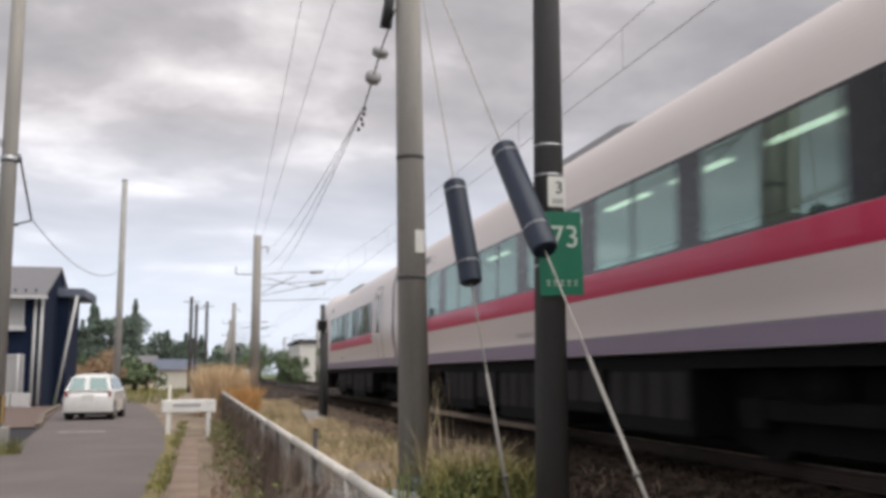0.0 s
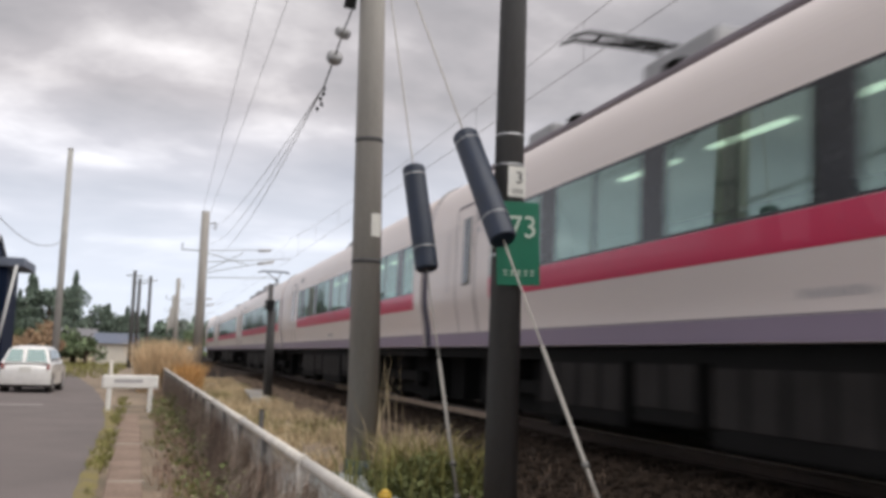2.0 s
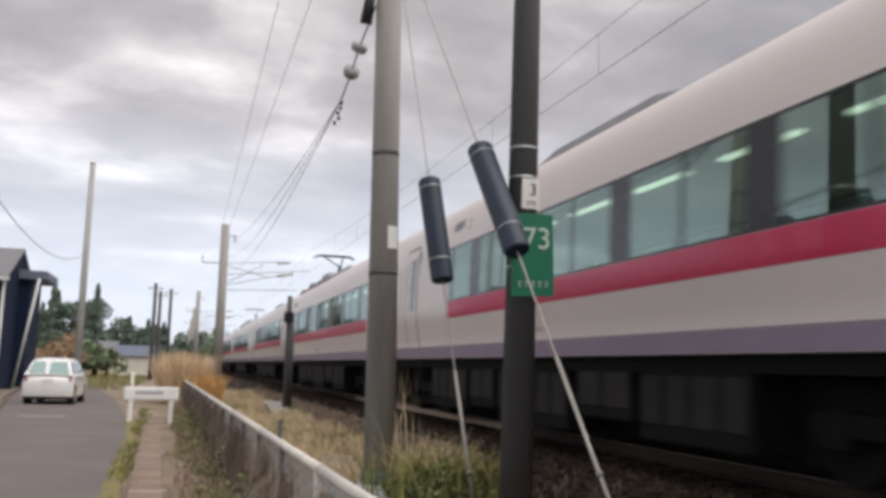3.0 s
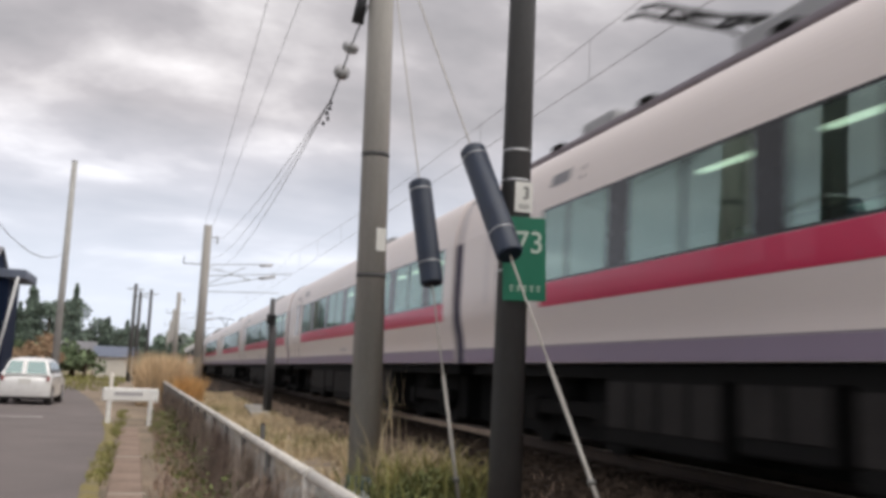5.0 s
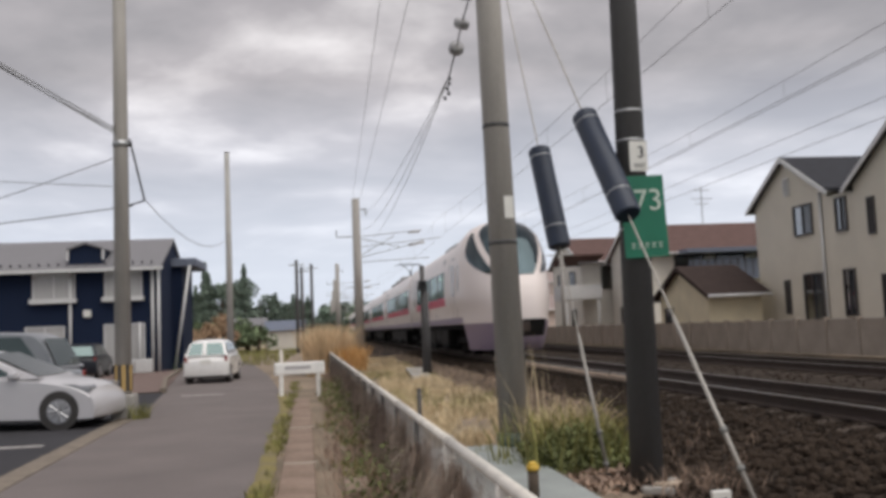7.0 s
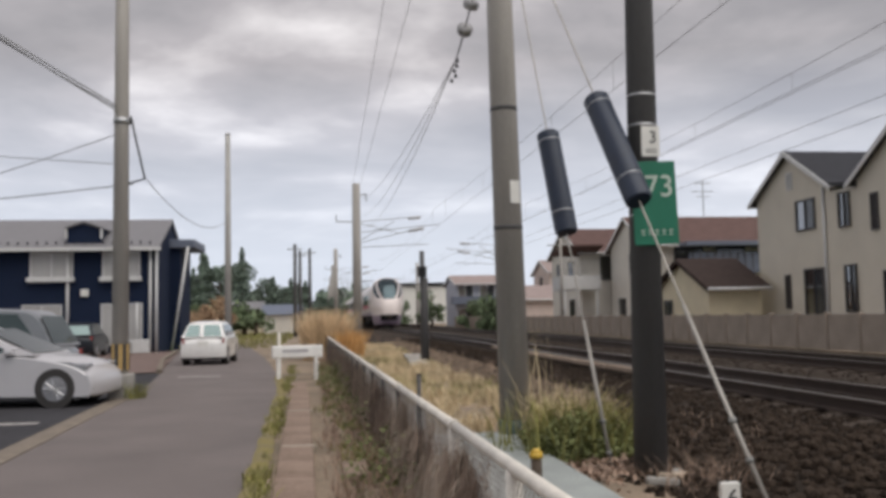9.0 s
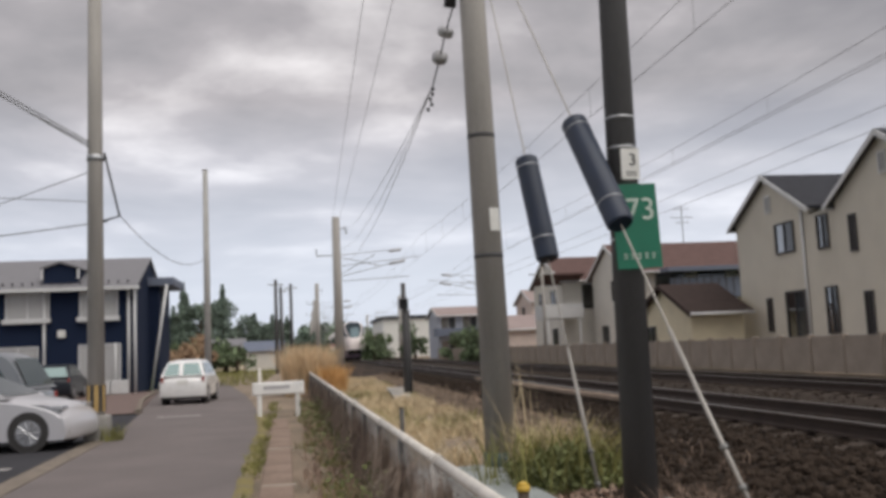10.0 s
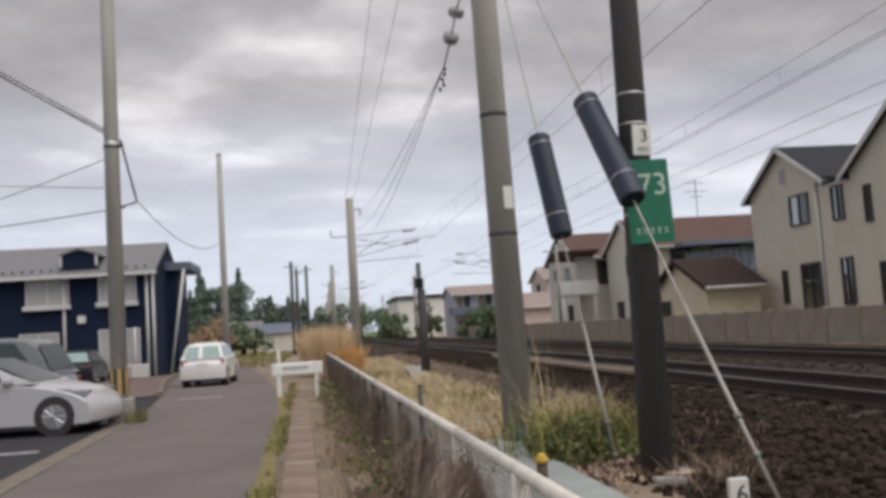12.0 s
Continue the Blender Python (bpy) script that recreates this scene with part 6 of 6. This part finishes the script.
    bm = B(); box(bm, (15.6, 53.3, 5.25), (2.6, 2.4, .1), Euler((radians(-12), 0, 0)).to_matrix()); part("canopy", bm, M["roof_brown"], h)
    h = gable_house("house", "small pink-walled house with red roof", 16.1, 18.9, 70, 76, 0.1, 2.7, 3.75, M["siding_pink"], M["roof_faded"], .4, 'x')
    window(h, (16.1, 73, 1.7), 1.2, 1.1, 'x-', M["frame_dark"])
    h = gable_house("house", "tall pink-walled house behind the small one", 20.7, 25.5, 80, 86, 0.1, 5.3, 6.4, M["siding_pink"], M["roof_faded"], .4, 'x')
    window(h, (20.7, 83, 4.3), 1.0, 1.1, 'x-', M["frame_dark"])
    h = gable_house("house", "pale blue-grey house with dark balcony and low roof", 13.6, 19.4, 90, 97, 0.1, 4.7, 5.55, M["pale_blue"], M["roof_faded"], .7, 'x')
    bm = B(); box(bm, (15.9, 89.3, 2.95), (5.6, 1.5, .75)); part("balcony", bm, M["blue_grey"], h, "dark balcony front")
    for x in (14.6, 16.8):
        window(h, (x, 89.98, 3.9), 1.5, 1.2, 'y-', M["trim_white"]); window(h, (x, 89.98, 1.3), 1.6, 1.7, 'y-', M["trim_white"])
    w = thing("warehouse", "low white warehouse with flat dark roof edge in the distance", "warehouse")
    bm = B(); box(bm, (19, 145, 3.0), (14, 20, 6.0)); part("wall", bm, M["sign_white"], w)
    bm = B(); box(bm, (19, 145, 6.2), (14.6, 20.6, .5)); part("roof", bm, M["roof_dark"], w)
    a = thing("tv_antenna", "thin rooftop television antenna", "antenna")
    bm = B(); rod(bm, (22.3, 50, 6.7), (22.3, 50, 9.1), .03, seg=6); part("mast", bm, M["wire"], a)
    for z, l in ((8.9, .5), (8.4, .7), (8.1, .4)):
        bm = B(); rod(bm, (22.3 - l, 50, z), (22.3 + l, 50, z), .02, seg=5); part("element", bm, M["wire"], a)
    # boundary wall along the far track: panels between posts
    wl = thing("boundary_wall", "stained low concrete panel wall behind the far track", "wall", None, "", "structure")
    me = None
    for k in range(58):
        y = 2 + k * 1.5
        if me is None:
            bm = B(); box(bm, (0, 0, .45), (.10, 1.44, .92)); o = part("panel", bm, M["wall_block"], wl, "", pose(13.3, y, .40)); me = o.data
            bm = B(); box(bm, (0, 0, .47), (.16, .10, .98)); o2 = part("wall_post", bm, M["wall_block"], wl, "", pose(13.28, y + .75, .40)); me2 = o2.data
        else:
            share("panel", me, wl, pose(13.3 + .006 * (k % 3), y, .40)); share("wall_post", me2, wl, pose(13.28, y + .75, .40))
    bm = B(); box(bm, (20, 60, .18), (13.4, 180, .36)); tagged(part("far_ground", bm, M["soil"]), "raised brown ground of the house plots", "ground", "", "structure")
    p = thing("utility_pole", "slim grey utility pole among the houses", "utility pole", pose(14.2, 52, .3), "poles across the tracks")
    bm = B(); rod(bm, (0, 0, 0), (0, 0, 5.6), .11, .08, seg=10); part("shaft", bm, M["pole"], p)
    bm = B(); rod(bm, (-.8, 0, 5.2), (.8, 0, 5.2), .04, seg=6); part("crossarm", bm, M["wire"], p)
    n = thing("number_marker", "small white stake with a black numeral on the ballast slope", "marker post", pose(2.70, 5.62, .03))
    bm = B(); box(bm, (0, 0, .13), (.13, .05, .36), bevel=.006); st = part("stake", bm, M["sign_white"], n)
    number("6", .17, M["ink"], st, pose(0.012, -.028, .205, 90, 0, 0))


# ---- trees ----
def make_tree(x, y, h, r, material, label, conifer=False, n=900, ls=0.22, low=.35):
    t = thing("tree", label, "tree", pose(x, y, -.07), "trees in the distance")
    bm = B(); rod(bm, (0, 0, 0), (0.1, 0, h * .8), r * .10, r * .03, seg=8)
    for k in range(5):
        a = k * 1.3; z = h * (.3 + .1 * k)
        rod(bm, (0, 0, z), (math.cos(a) * r * .6, math.sin(a) * r * .6, z + r * .4), r * .03, r * .01, seg=5)
    part("trunk", bm, M["bark"], t)
    V, F = [], []
    clumps = [(rng.uniform(-.6, .6) * r, rng.uniform(-.6, .6) * r, h * rng.uniform(low, .85), r * rng.uniform(.35, .6)) for _ in range(9)]
    for _ in range(n):
        if conifer:
            z = h * (0.12 + .88 * rng.random()); rr = r * (1 - (z / h)) * rng.random() ** .5 * (1 + .25 * math.sin(z * 5)) + .05; a = rng.uniform(0, 6.28)
            c = Vector((rr * math.cos(a), rr * math.sin(a), z))
        else:
            cx, cy, cz, cr = clumps[rng.integers(9)]
            d = Vector(rng.normal(0, 1, 3)).normalized() * cr * rng.random() ** .4
            c = Vector((cx, cy, cz)) + Vector((d.x, d.y, d.z * .8))
        q = Euler(rng.uniform(-3, 3, 3)).to_matrix(); s = ls * rng.uniform(.6, 1.5); k = len(V)
        for u, v in ((-1, 0), (0, -.6), (1, 0), (0, .6)):
            V.append(c + q @ Vector((u * s, v * s, 0)))
        F.append((k, k + 1, k + 2, k + 3))
    me = bpy.data.meshes.new("crown"); me.from_pydata([tuple(v) for v in V], [], F); me.materials.append(material)
    o = new("crown", me); o.parent = t
    return t


def make_trees():
    for k in range(30):
        x = -30 + k * 1.15 + rng.uniform(-.6, .6); y = 112 + rng.uniform(-8, 22)
        prof = np.interp(x, [-32, -18, -14, -9, -5, 0, 4], [6.0, 7.5, 9.5, 8.6, 7.2, 4.5, 3.2])
        con = rng.random() < .5
        make_tree(x, y, prof * rng.uniform(.85, 1.15), 2.6 if not con else 1.9, M["tree"], "dark conifer in the distant wood" if con else "dark broad-leaved tree in the distant wood", con, 3000, .17)
    for k in range(9):
        make_tree(-13 + k * .95 + rng.uniform(-.3, .3), 84 + rng.uniform(-3, 5), rng.uniform(2.2, 3.6), 1.8, M["tree2"], "green shrub tree at the field's edge", False, 700, .2)
    for x, y, h, r in ((-7.5, 62, 3.0, 1.2), (-6.9, 66, 3.4, 1.3), (-8.0, 64, 2.7, 1.1)):
        make_tree(x, y, h, r, M["rust_leaf"], "small tree with dull rusty foliage", False, 1100, .11, .15)
    for x, y, h, r in ((11.9, 62, 3.0, 1.3), (12.6, 66, 2.6, 1.4), (8.2, 105, 4.0, 1.7), (9.5, 112, 4.4, 2.0), (13.4, 80, 3.2, 1.3), (12.4, 100, 4.6, 1.8), (6, 160, 6, 2.6), (14, 175, 7, 3), (9, 190, 8, 3.2), (18, 185, 8, 3), (24, 190, 9, 3.4)):
        make_tree(x, y, h, r, M["tree2"], "ragged green shrubs beside the tracks far off", False, 1100, .16, .12)
    for k in range(26):
        make_tree(-70 + k * 9 + rng.uniform(-3, 3), 250 + rng.uniform(-20, 40), rng.uniform(7, 12), 5.5, M["tree"], "hazy tree of the far wood", False, 500, .8)
    b = thing("far_house", "small grey-roofed house at the wood's edge", "house", None, "houses at the wood")
    bm = B(); box(bm, (-8.6, 100, 1.0), (4.6, 4, 2.0)); part("wall", bm, M["siding3"], b)
    bm = B(); prism(bm, [(97.4, 2.0), (102.6, 2.0), (100, 3.4)], -11.4, -5.8, 'x'); part("roof", bm, M["roof_grey"], b)
    b = thing("far_house", "small blue-roofed hut near the field", "house", None, "houses at the wood")
    bm = B(); box(bm, (-3.6, 92, 1.0), (3.4, 3, 2.0)); part("wall", bm, M["siding2"], b)
    bm = B(); prism(bm, [(90.2, 1.9), (93.8, 1.9), (92, 2.9)], -5.6, -1.6, 'x'); part("roof", bm, M["blue_grey"], b)


make_ground()
make_ballast()
make_fence()
make_poles()
make_far_line()
train = make_train()
make_left_pole()
make_cars()
make_apartments()
make_houses()
make_verge_plants()
make_trees()
make_tracks()


def motions():
    walk(train, [(t, pose(TRACK_A, TAIL + SPEED * (t - 6.5), RAIL)) for t in (0.0, 3.0, 6.0, 9.0, 12.0)])


motions()
